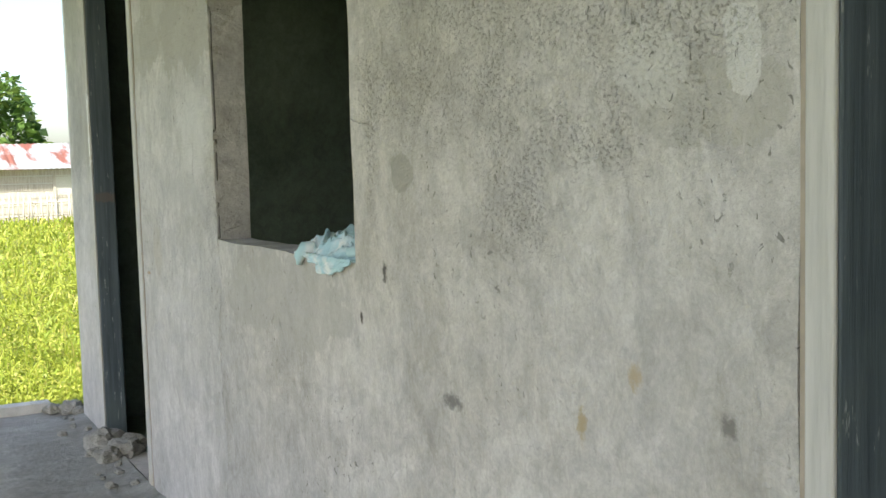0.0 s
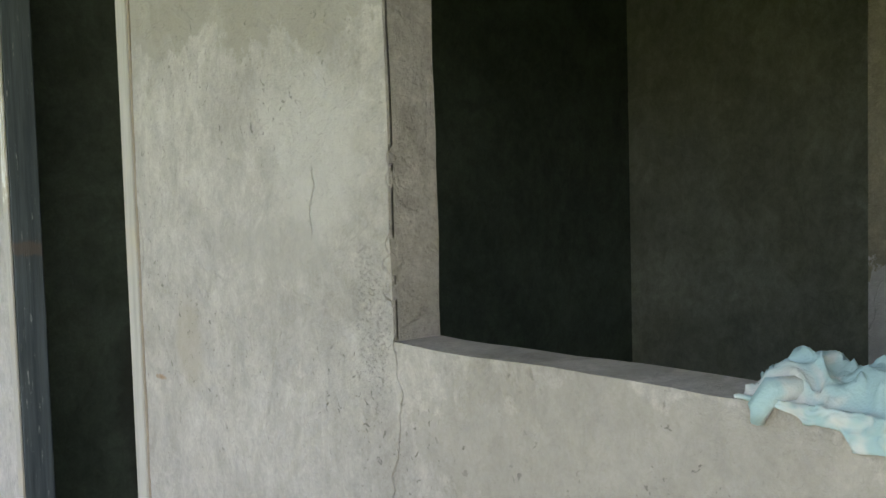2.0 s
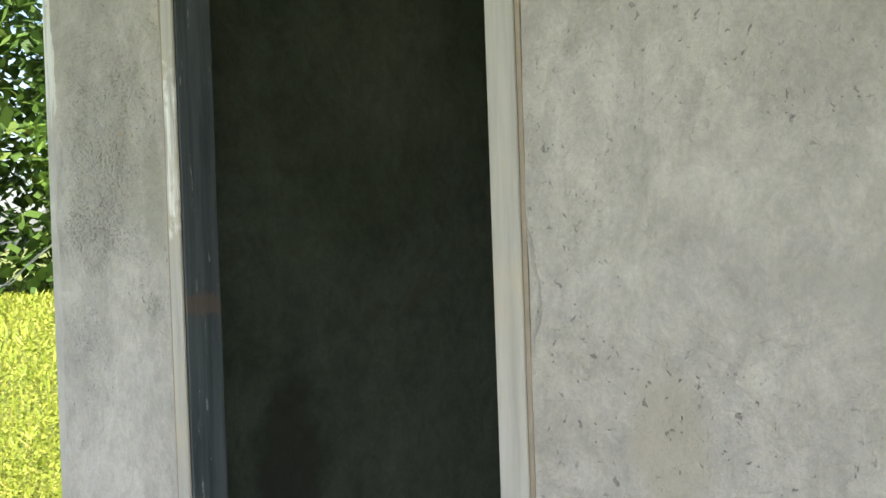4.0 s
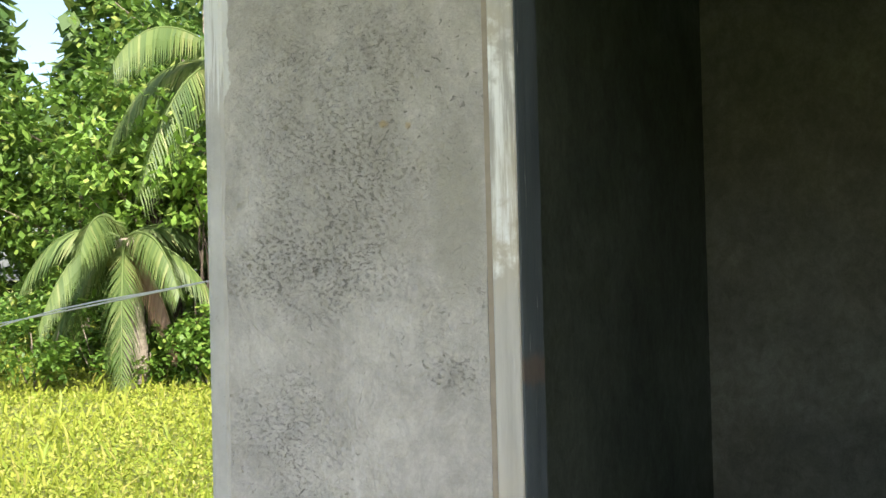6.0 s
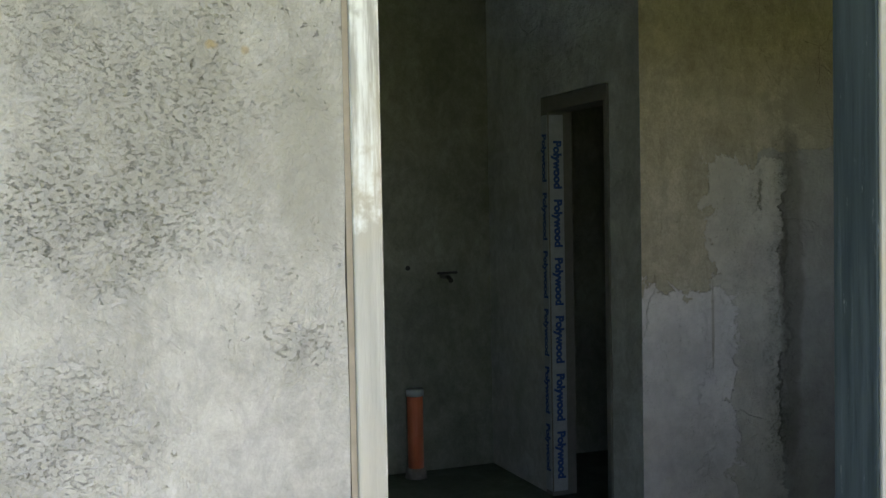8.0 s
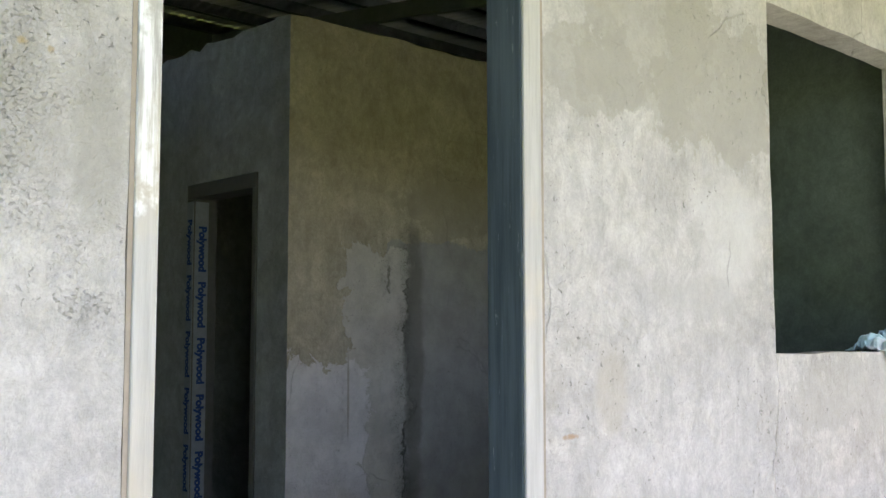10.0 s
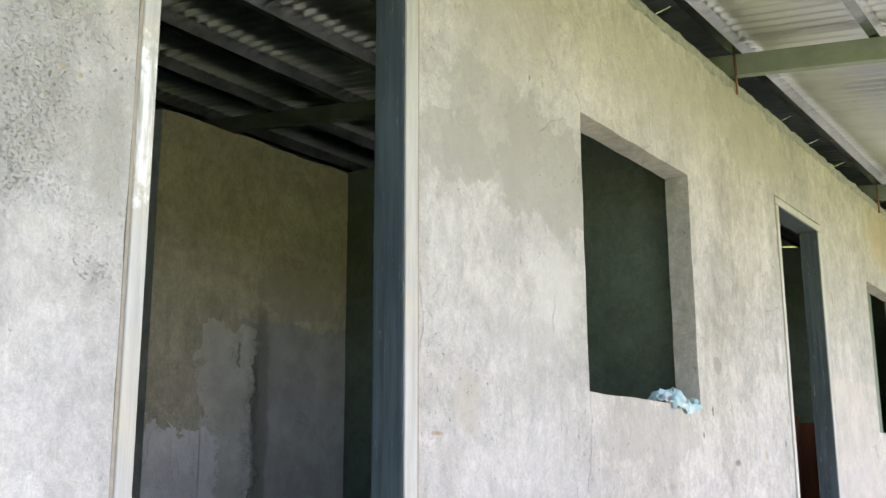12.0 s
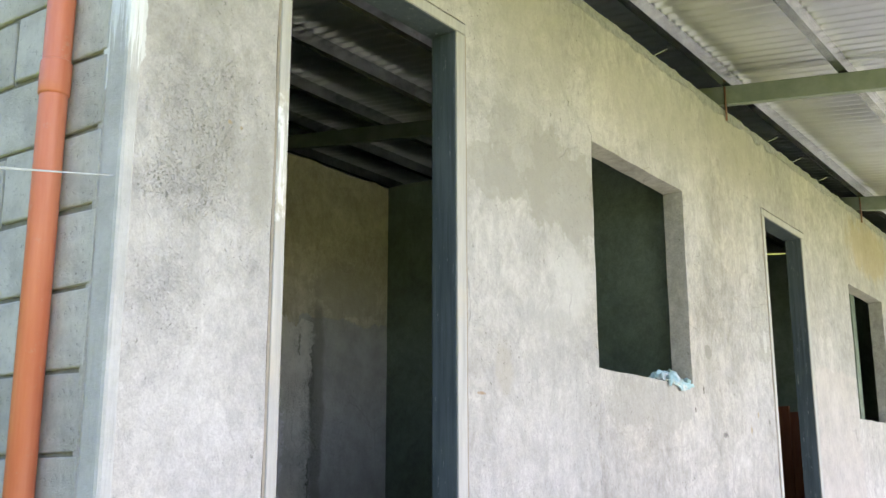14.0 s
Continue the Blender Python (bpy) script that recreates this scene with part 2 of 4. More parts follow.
M_STAINED = plaster("stained_plaster", (0.50, 0.465, 0.36), (0.42, 0.385, 0.29), zones=(
    (1.7, 2.72, -0.1, 1.44, 0.10, (0.33, 0.33, 0.305), 0.92),
    (2.57, 2.93, -0.1, 1.40, 0.16, (0.56, 0.545, 0.48), 0.92),
    (2.80, 3.4, -0.1, 0.93, 0.30, (0.68, 0.655, 0.63), 0.95),
    (2.57, 2.592, 0.3, 1.3, 0.13, (0.07, 0.075, 0.05), 0.85), (2.675, 2.695, 1.2, 1.33, 0.05, (0.08, 0.085, 0.06), 0.85)), stains=(
    (2.585, 0.85, 0.075, 0.62, (0.05, 0.055, 0.035), 1.0, 1), (2.58, 0.95, 0.05, 0.5, (0.05, 0.055, 0.035), 1.0, 1),
    (2.54, 0.9, 0.05, 0.6, (0.20, 0.20, 0.17), 0.8, 0), (2.62, 0.4, 0.05, 0.3, (0.10, 0.105, 0.075), 1.0, 1),
    (2.69, 1.27, 0.04, 0.09, (0.06, 0.065, 0.045), 1.0, 1), (2.75, 1.05, 0.1, 0.3, (0.30, 0.29, 0.23), 0.8, 1),
    (2.9, 0.78, 0.006, 0.16, (0.40, 0.37, 0.30), 0.8, 0),
    (2.3, 1.6, 0.3, 0.15, (0.33, 0.305, 0.225), 0.6, 2)), pits=0.4)
M_BATH = plaster("bath_plaster", (0.60, 0.63, 0.62), (0.48, 0.51, 0.49), pits=0.3, across="X")
M_SLAB = plaster("slab_cement", (0.37, 0.37, 0.345), (0.25, 0.245, 0.225), pits=0.6, relief=1.3)
M_RUBBLE = plaster("rubble_cement", (0.42, 0.41, 0.37), (0.26, 0.25, 0.22), pits=0.6, relief=2.0)


def bead_material():
    n = Nodes("corner_strip_cement")
    streak = n.noise(1.0, 8, 0.7, n.scaled((60, 60, 2.5)))
    c = n.mix(n.ramp(n.noise(6, 8, 0.7), 0.3, 0.7), (0.40, 0.395, 0.38), (0.52, 0.515, 0.50))
    high = n.math("MULTIPLY", n.math("MINIMUM", n.math("SUBTRACT", n.axis("Z"), 1.52), 0.12), 1.1)
    c = n.mix(n.ramp(n.math("ADD", streak, high), 0.52, 0.6), c, (0.72, 0.735, 0.74))
    c = n.mix(n.ramp(n.noise(28, 7, 0.75), 0.6, 0.68, 0.0, 0.5), c, (0.30, 0.29, 0.26))
    return n.done(c, 0.7, n.math("ADD", streak, n.noise(30, 6, 0.7)), 0.004, spec=0.3)


M_BEAD = bead_material()


def block_material():
    n = Nodes("hollow_block")
    r = n.random()
    c = n.mix(r, (0.50, 0.49, 0.455), (0.62, 0.61, 0.57))
    c = n.mix(0.8, c, n.ramp(n.noise(6, 7, 0.7), 0.3, 0.7, 0.7, 1.15), "MULTIPLY")
    grit = n.noise(90, 6, 0.8)
    c = n.mix(n.ramp(grit, 0.35, 0.42, 0.6, 0.0), c, (0.16, 0.155, 0.14))
    return n.done(c, 0.95, n.math("ADD", grit, n.math("MULTIPLY", n.noise(12, 5), 1.2)), 0.006, spec=0.2)


def frame_material():
    n = Nodes("blue_grey_frame_paint")
    grain = n.noise(1.0, 7, 0.7, n.scaled((60, 60, 2.2)))
    c = n.mix(n.ramp(grain, 0.3, 0.7), (0.042, 0.058, 0.068), (0.10, 0.125, 0.142))
    c = n.mix(n.ramp(n.noise(3.0, 4), 0.5, 0.75, 0, 0.5), c, (0.10, 0.13, 0.12))
    scuff = n.ramp(n.noise(1.0, 6, 0.75, n.scaled((70, 70, 9))), 0.61, 0.67)
    c = n.mix(n.math("MULTIPLY", scuff, 0.8), c, (0.42, 0.44, 0.44))
    c = n.mix(n.math("MULTIPLY", n.blob(4.79, 1.07, 0.5, 0.02, 0.8, 1.2, 40.0), 0.6), c, (0.15, 0.11, 0.085))
    return n.done(c, n.ramp(grain, 0.3, 0.7, 0.4, 0.62), grain, 0.002)


def facing_material():
    n = Nodes("cement_smeared_facing")
    grain = n.noise(1.0, 7, 0.7, n.scaled((45, 45, 3)))
    c = n.mix(n.ramp(grain, 0.3, 0.7), (0.37, 0.36, 0.335), (0.47, 0.46, 0.435))
    c = n.mix(n.ramp(n.noise(2.2, 5), 0.52, 0.68, 0, 0.6), c, (0.50, 0.44, 0.33))
    c = n.mix(n.math("MULTIPLY", n.blob(4.815, 1.38, 0.05, 0.14, 0.6, 1.2, 30.0), n.ramp(grain, 0.35, 0.55)), c, (0.78, 0.79, 0.79))
    return n.done(c, 0.8, grain, 0.003)


def metal_sheet():
    n = Nodes("galvanised_sheet")
    c = n.mix(n.ramp(n.noise(1.2, 6, 0.6), 0.3, 0.7), (0.60, 0.61, 0.61), (0.74, 0.75, 0.75))
    c = n.mix(n.ramp(n.noise(1.0, 5, 0.6, n.scaled((0.7, 9, 1))), 0.45, 0.75, 0, 0.3), c, (0.48, 0.46, 0.42))
    return n.done(c, n.ramp(n.noise(7, 4), 0.3, 0.7, 0.34, 0.4), metal=1.0)


def steel_paint(name, a, b, rust=0.3, metal=0.1, rough=0.5):
    n = Nodes(name)
    c = n.mix(n.ramp(n.noise(5, 6, 0.7), 0.3, 0.7), a, b)
    c = n.mix(n.ramp(n.noise(14, 7, 0.75), 0.6, 0.68, 0, rust), c, (0.20, 0.09, 0.045))
    return n.done(c, rough, n.noise(40, 4), 0.002, metal)


def pvc():
    n = Nodes("orange_pipe_plastic")
    c = n.mix(n.ramp(n.noise(1.0, 5, 0.6, n.scaled((25, 25, 2))), 0.3, 0.75), (0.62, 0.165, 0.075), (0.70, 0.24, 0.13))
    c = n.mix(n.ramp(n.noise(18, 6, 0.7), 0.58, 0.7, 0, 0.35), c, (0.55, 0.36, 0.26))
    return n.done(c, 0.42, n.noise(60, 3), 0.0006)


def cloth():
    n = Nodes("faded_blue_cloth")
    f = n.noise(7, 4, 0.6, None, 0.8)
    c = n.mix(n.ramp(f, 0.36, 0.5), (0.58, 0.61, 0.61), (0.38, 0.54, 0.58))
    c = n.mix(n.ramp(n.noise(11, 3), 0.55, 0.66, 0, 0.7), c, (0.70, 0.68, 0.65))
    return n.done(c, 0.95, n.noise(220, 3), 0.001, spec=0.1)


def leaf(name, a, b, c3, through_light=0.35):
    n = Nodes(name)
    r = n.island()
    c = n.mix(n.ramp(r, 0.0, 0.7), a, b)
    c = n.mix(n.ramp(r, 0.8, 1.0), c, c3)
    c = n.mix(n.ramp(n.noise(0.35, 4), 0.35, 0.7, 0.0, 0.45), c, b)
    n.done(c, 0.5, spec=0.3)
    tr = n.t.nodes.new("ShaderNodeBsdfTranslucent")
    n.put(tr.inputs["Color"], c)
    mx = n.t.nodes.new("ShaderNodeMixShader")
    mx.inputs[0].default_value = through_light
    n.link(n.bsdf.outputs[0], mx.inputs[1])
    n.link(tr.outputs[0], mx.inputs[2])
    n.link(mx.outputs[0], n.t.nodes["Material Output"].inputs["Surface"])
    return n.m


def bark(name, a, b):
    n = Nodes(name)
    f = n.noise(1.0, 6, 0.7, n.scaled((9, 9, 14)))
    return n.done(n.mix(n.ramp(f, 0.3, 0.7), a, b), 0.95, f, 0.02)


def wood(name, a, b, rough=0.8):
    n = Nodes(name)
    f = n.noise(1.0, 7, 0.7, n.scaled((30, 30, 2)))
    c = n.mix(n.ramp(f, 0.3, 0.7), a, b)
    return n.done(n.mix(0.5, c, n.ramp(n.random(), 0, 1, 0.75, 1.2), "MULTIPLY"), rough, f, 0.004)


def plain(name, c, rough=0.6, metal=0.0):
    n = Nodes(name)
    f = n.noise(30, 5, 0.7)
    return n.done(n.mix(n.ramp(f, 0.3, 0.7), tuple(v * 0.82 for v in c), c), rough, f, 0.001, metal)


def rusty_roof():
    n = Nodes("rusted_roof_sheet")
    c = n.mix(n.ramp(n.noise(1.0, 5, 0.6, n.scaled((1.6, 0.5, 0.5))), 0.48, 0.6), (0.62, 0.63, 0.66), (0.42, 0.17, 0.12))
    return n.done(c, 0.5, metal=0.2)


def soil():
    n = Nodes("grassy_soil")
    c = n.mix(n.ramp(n.noise(1.5, 7, 0.7), 0.35, 0.65), (0.12, 0.15, 0.03), (0.20, 0.22, 0.045))
    return n.done(c, 0.95, n.noise(6, 6, 0.7), 0.06)


M_BLOCK, M_FRAME, M_FACING, M_SHEET = block_material(), frame_material(), facing_material(), metal_sheet()
M_MORTAR = plaster("mortar", (0.34, 0.335, 0.30), (0.22, 0.215, 0.19), relief=1.5, across="X")
M_RAFTER = steel_paint("green_grey_steel", (0.17, 0.20, 0.16), (0.25, 0.28, 0.23), 0.25)
M_PURLIN = steel_paint("galvanised_steel", (0.30, 0.31, 0.31), (0.52, 0.53, 0.53), 0.12, 1.0, 0.24)
M_RUST = steel_paint("rusty_rod", (0.16, 0.075, 0.045), (0.24, 0.11, 0.06), 0.6)
M_PVC, M_CLOTH = pvc(), cloth()
M_GRASS = leaf("grass_leaf", (0.20, 0.28, 0.03), (0.31, 0.35, 0.045), (0.42, 0.38, 0.11), 0.35)
M_BUSH = leaf("bush_leaf", (0.06, 0.14, 0.022), (0.12, 0.22, 0.03), (0.26, 0.32, 0.06))
M_TREE = leaf("tree_leaf", (0.055, 0.12, 0.02), (0.13, 0.23, 0.035), (0.28, 0.33, 0.07))
M_PALM = leaf("palm_leaf", (0.07, 0.125, 0.035), (0.15, 0.21, 0.06), (0.30, 0.31, 0.12))
M_DRYPALM = leaf("dry_palm_leaf", (0.12, 0.075, 0.04), (0.20, 0.13, 0.07), (0.27, 0.19, 0.10), 0.15)
M_VINE = leaf("vine_leaf", (0.10, 0.20, 0.03), (0.20, 0.33, 0.05), (0.36, 0.44, 0.11))
M_DEAD = bark("dead_frond", (0.035, 0.025, 0.016), (0.10, 0.075, 0.05))
M_FAR = leaf("far_leaf", (0.05, 0.11, 0.025), (0.11, 0.19, 0.04), (0.20, 0.26, 0.06))
M_BARK, M_PALMBARK = bark("grey_bark", (0.16, 0.13, 0.09), (0.30, 0.26, 0.19)), bark("palm_bark", (0.17, 0.14, 0.10), (0.36, 0.31, 0.24))
M_WOODOLD, M_BAMBOO = wood("weathered_wood", (0.32, 0.29, 0.24), (0.52, 0.48, 0.41)), wood("woven_bamboo", (0.22, 0.185, 0.135), (0.36, 0.30, 0.225))
M_PLY, M_RROOF, M_SOIL = wood("red_brown_wood", (0.20, 0.065, 0.03), (0.30, 0.11, 0.05)), rusty_roof(), soil()
M_WHITE, M_BLUEINK, M_BLACK = plain("white_film", (0.46, 0.52, 0.55)), plain("blue_ink", (0.03, 0.09, 0.32)), plain("black_metal_and_gloom", (0.03, 0.03, 0.03), 0.4)
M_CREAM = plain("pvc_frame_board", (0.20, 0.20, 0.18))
M_CREAMWALL = plain("pale_board", (0.5, 0.49, 0.43), 0.8)
M_WEAVE = wood("pale_woven_bamboo", (0.34, 0.30, 0.23), (0.5, 0.45, 0.36))
M_JOINT = plain("joint_mortar", (0.34, 0.29, 0.235), 0.95)
M_WIRE = plain("pale_wire", (0.55, 0.56, 0.55), 0.5)


# ---- mesh helpers ----
def part(name, bm, material, parent=None, label=""):
    me = bpy.data.meshes.new(name)
    bm.to_mesh(me)
    bm.free()
    me.materials.append(material)
    ob = new(name, me)
    ob.parent = parent
    return tagged(ob, label)


def raw(name, verts, faces, material, parent=None, smooth=False):
    me = bpy.data.meshes.new(name)
    me.from_pydata(verts, [], faces)
    me.materials.append(material)
    if smooth:
        me.polygons.foreach_set("use_smooth", [True] * len(me.polygons))
    ob = new(name, me)
    ob.parent = parent
    return ob


def box(lo, hi, bevel=0.0, bm=None):
    bm = bm or bmesh.new()
    made = bmesh.ops.create_cube(bm, size=1.0)["verts"]
    for v in made:
        v.co = Vector([lo[i] + (v.co[i] + 0.5) * (hi[i] - lo[i]) for i in range(3)])
    if bevel:
        edges = list({e for v in made for e in v.link_edges})
        bmesh.ops.bevel(bm, geom=edges, offset=bevel, segments=2, affect="EDGES", profile=0.5)
    return bm


def tube(points, radii, sides=10, caps=True):
    """A bent, tapered tube along points."""
    bm = bmesh.new()
    rings = []
    for i, p in enumerate(points):
        p = Vector(p)
        a, b = Vector(points[max(0, i - 1)]), Vector(points[min(len(points) - 1, i + 1)])
        q = (b - a).to_track_quat("Z", "Y").to_matrix()
        r = radii[i] if isinstance(radii, (list, tuple)) else radii
        rings.append([bm.verts.new(p + q @ Vector((r * math.cos(k * math.tau / sides), r * math.sin(k * math.tau / sides), 0))) for k in range(sides)])
    for u, w in zip(rings, rings[1:]):
        for k in range(sides):
            f = bm.faces.new((u[k], u[(k + 1) % sides], w[(k + 1) % sides], w[k]))
            f.smooth = True
    if caps:
        bm.faces.new(rings[0][::-1])
        bm.faces.new(rings[-1])
    return bm


def empty(name, at=(0, 0, 0), label="", category="", group="", kind=""):
    ob = new(name)
    ob.location = at
    ob.empty_display_size = 0.1
    return tagged(ob, label, category, group, kind)


def lines(lo, hi, cuts, step):
    """Grid lines from lo to hi through all cuts, no further apart than step."""
    marks = sorted({lo, hi, *[c for c in cuts if lo < c < hi]})
    out = [marks[0]]
    for a, b in zip(marks, marks[1:]):
        k = max(1, math.ceil((b - a) / step - 1e-6))
        out += [a + (b - a) * (i + 1) / k for i in range(k)]
    return out


def wall(name, along, near, far, lo, hi, bottom, top, openings, material, step=0.07, rough=0.004, top_rough=0.0):
    """A wall with real openings (lo, hi, bottom, top), slightly uneven. along: 'y' or 'x' is the way it runs."""
    us = lines(lo, hi, [c for o in openings for c in o[:2]], step)
    zs = lines(bottom, top, [c for o in openings for c in o[2:]], step)
    solid = lambda i, j: 0 <= i < len(us) - 1 and 0 <= j < len(zs) - 1 and not any(
        o[0] - 1e-6 <= us[i] and us[i + 1] <= o[1] + 1e-6 and o[2] - 1e-6 <= zs[j] and zs[j + 1] <= o[3] + 1e-6 for o in openings)
    verts, faces, index = [], [], {}

    def vert(i, j, side):
        key = (i, j, side)
        if key not in index:
            u, z, d = us[i], zs[j], (near, far)[side]
            k = noise.noise_vector(Vector((u * 7, z * 7, side * 9.0)))
            if 0 < i < len(us) - 1:
                u += k.x * rough
            z += k.y * rough * (0 < j < len(zs) - 1)
            if j == len(zs) - 1:
                z += top_rough * noise.noise(Vector((u * 11, 3.0, side * 0.4)))
            d += k.z * rough * 0.5
            index[key] = len(verts)
            verts.append((d, u, z) if along == "y" else (u, d, z))
        return index[key]

    flip = (far > near) == (along == "y")
    for i in range(len(us) - 1):
        for j in range(len(zs) - 1):
            if not solid(i, j):
                continue
            a = [vert(i, j, 0), vert(i + 1, j, 0), vert(i + 1, j + 1, 0), vert(i, j + 1, 0)]
            b = [vert(i, j, 1), vert(i + 1, j, 1), vert(i + 1, j + 1, 1), vert(i, j + 1, 1)]
            quads = [a[::-1] if flip else a, b if flip else b[::-1]]
            for open_side, p, q in ((not solid(i - 1, j), 3, 0), (not solid(i + 1, j), 1, 2), (not solid(i, j - 1), 0, 1), (not solid(i, j + 1), 2, 3)):
                if open_side:
                    f = [a[p], a[q], b[q], b[p]]
                    quads.append(f if flip else f[::-1])
            faces += quads
    ob = raw(name, verts, faces, material)
    return tagged(ob, kind="structure")


# ---- the house: walls ----
FX, WT = 0.84, 0.10
D1 = (3.922, 4.840, 0.0, 2.116)
D2 = (0.075, 0.883, 0.0, 2.116)
W1 = (2.0425, 2.9935, 0.976, 1.937)
W2 = (-1.87, -0.919, 0.976, 1.94)
wall_west = wall("wall_west", "y", FX, FX + WT, -4.2, 5.322, -0.02, 2.57, [D1, D2, W1, W2], M_FRONT, 0.06, 0.005, 0.02)
tagged(wall_west, "grey cement-plastered front wall with streaks and dark stains", "wall")
REAR = 6.5
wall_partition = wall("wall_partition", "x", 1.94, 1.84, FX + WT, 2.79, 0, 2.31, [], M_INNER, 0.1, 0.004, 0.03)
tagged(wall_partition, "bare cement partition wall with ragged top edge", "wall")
wall_stained = wall("wall_stained", "y", 2.79, 2.89, 1.84, 3.203, 0, 2.31, [], M_STAINED, 0.08, 0.004, 0.03)
tagged(wall_stained, "damp-stained brownish cement wall with ragged top", "wall")
PD = (3.01, 3.575, 0.0, 1.70)
wall_stained.data.materials.append(M_BATH)
for f in wall_stained.data.polygons:
    if f.center.y > 3.17 and abs(f.normal.y) > 0.7:
        f.material_index = 1
wall_bath = wall("wall_bath", "x", 3.2, 3.1, 2.89, 4.15, 0, 2.31, [PD], M_BATH, 0.08, 0.004, 0.03)
tagged(wall_bath, "pale grey cement bathroom wall with narrow doorway", "wall")
wall_back = wall("wall_back", "y", 4.15, 4.25, -4.2, 5.205, 0, 2.45, [], M_KITCHEN, 0.1, 0.004, 0.03)
tagged(wall_back, "dark bare cement back wall of the kitchen", "wall")
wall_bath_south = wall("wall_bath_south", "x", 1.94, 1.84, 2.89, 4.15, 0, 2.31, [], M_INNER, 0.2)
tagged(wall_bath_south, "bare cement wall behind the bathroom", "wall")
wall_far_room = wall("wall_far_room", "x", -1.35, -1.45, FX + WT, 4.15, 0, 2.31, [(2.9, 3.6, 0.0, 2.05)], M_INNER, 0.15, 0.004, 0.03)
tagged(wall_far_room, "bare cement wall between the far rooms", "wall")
# Assumed end wall, its top sloped to shut stray light out of the rooms.
bm = box((FX + WT + 0.002, -4.32, -0.55), (REAR, -4.205, 2.8))
for v in bm.verts:
    if v.co.z > 0:
        v.co.z = 2.77 + 0.12 * (v.co.x - FX)
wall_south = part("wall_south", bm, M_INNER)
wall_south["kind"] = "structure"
tagged(wall_south, "assumed bare cement end wall, added to close the rooms to light", "wall")
# Assumed rear wall, added and raised under the roof to keep the rooms dark.
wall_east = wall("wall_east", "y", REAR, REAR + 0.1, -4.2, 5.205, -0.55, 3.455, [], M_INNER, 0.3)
tagged(wall_east, "assumed bare cement rear wall, added to keep light out", "wall")

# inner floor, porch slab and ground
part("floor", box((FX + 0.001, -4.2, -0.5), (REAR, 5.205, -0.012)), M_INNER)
tagged(bpy.data.objects["floor"], "rough grey cement floor inside the house", "floor", kind="structure")


def slab():
    us, ws = lines(-1.35, FX - 0.001, [], 0.06), lines(-4.6, 5.55, [], 0.06)
    verts = [(x, y, 0.012 * noise.noise(Vector((x * 2.3, y * 2.3, 0))) + 0.005 * noise.noise(Vector((x * 9, y * 9, 4))) - 0.006 + 0.03 * max(0.0, (x - FX + 0.12) / 0.12) ** 2 * (0.5 + 0.5 * noise.noise(Vector((3, y * 6, 0)))))
             for x in us for y in ws]
    k = len(ws)
    faces = [(i * k + j, (i + 1) * k + j, (i + 1) * k + j + 1, i * k + j + 1) for i in range(len(us) - 1) for j in range(k - 1)]
    ob = raw("porch_slab", verts, faces, M_SLAB, smooth=True)
    tagged(ob, "dusty rough grey cement porch floor slab", "floor", kind="structure")
    part("slab_edge", box((-1.35, -4.6, -0.6), (FX - 0.002, 5.55, -0.03)), M_SLAB, ob)


slab()
gx = lines(-90, 140, [-3, 25], 4.0)
gy = lines(-60, 160, [0, 35], 4.0)
GROUND = -0.55
verts = [(x * (1 if abs(x) < 80 else 6), y * (1 if abs(y) < 90 else 6), GROUND) for x in gx for y in gy]
faces = [(i * len(gy) + j, (i + 1) * len(gy) + j, (i + 1) * len(gy) + j + 1, i * len(gy) + j + 1) for i in range(len(gx) - 1) for j in range(len(gy) - 1)]
tagged(raw("ground", verts, faces, M_SOIL), "grassy green field ground around the house", "ground", kind="structure")

# corner bead of smooth cement on the front wall's end
bm = box((FX - 0.0025, 5.284, -0.5), (FX + 0.075, 5.329, 2.57), 0.011)
tagged(part("trim", bm, M_BEAD), "smooth pale cement corner strip streaked with white paint", "trim", kind="structure")


# ---- roof ----
SLOPE = 0.12
roof_z = lambda x: 2.805 + SLOPE * (x - FX)
roof = empty("roof", (2.5, 0.5, 3.0), "corrugated metal lean-to roof on steel purlins and rafters", "roof", kind="structure")
RLO, RHI, RS, RN = -1.5, 6.9, -4.7, 5.75


def child(ob, parent):
    """Hang a part at its place in the world under a thing that stands away from the origin."""
    ob.parent = parent
    ob.matrix_parent_inverse = Matrix.Translation(parent.location).inverted()
    return ob


width, pitch = (RN - RS) / 13, 0.0804
for k in range(13):
    ys = [RS + k * width - 0.02 + (width + 0.03) * i / 86 for i in range(87)]
    xs = [RLO, 0.3, 2.5, 4.7, RHI]
    top = [(x, y, roof_z(x) + 0.012 * math.cos(math.tau * (y - RS) / pitch) + 0.0016 * (k % 2)) for x in xs for y in ys]
    up = [(x, y, z + 0.003) for x, y, z in top]
    kk = len(ys)
    quads = [(i * kk + j, (i + 1) * kk + j, (i + 1) * kk + j + 1, i * kk + j + 1) for i in range(len(xs) - 1) for j in range(kk - 1)]
    n0 = len(top)
    ob = raw("roof_sheet", top + up, [q[::-1] for q in quads] + [tuple(v + n0 for v in q) for q in quads], M_SHEET, smooth=True)
    child(ob, roof)


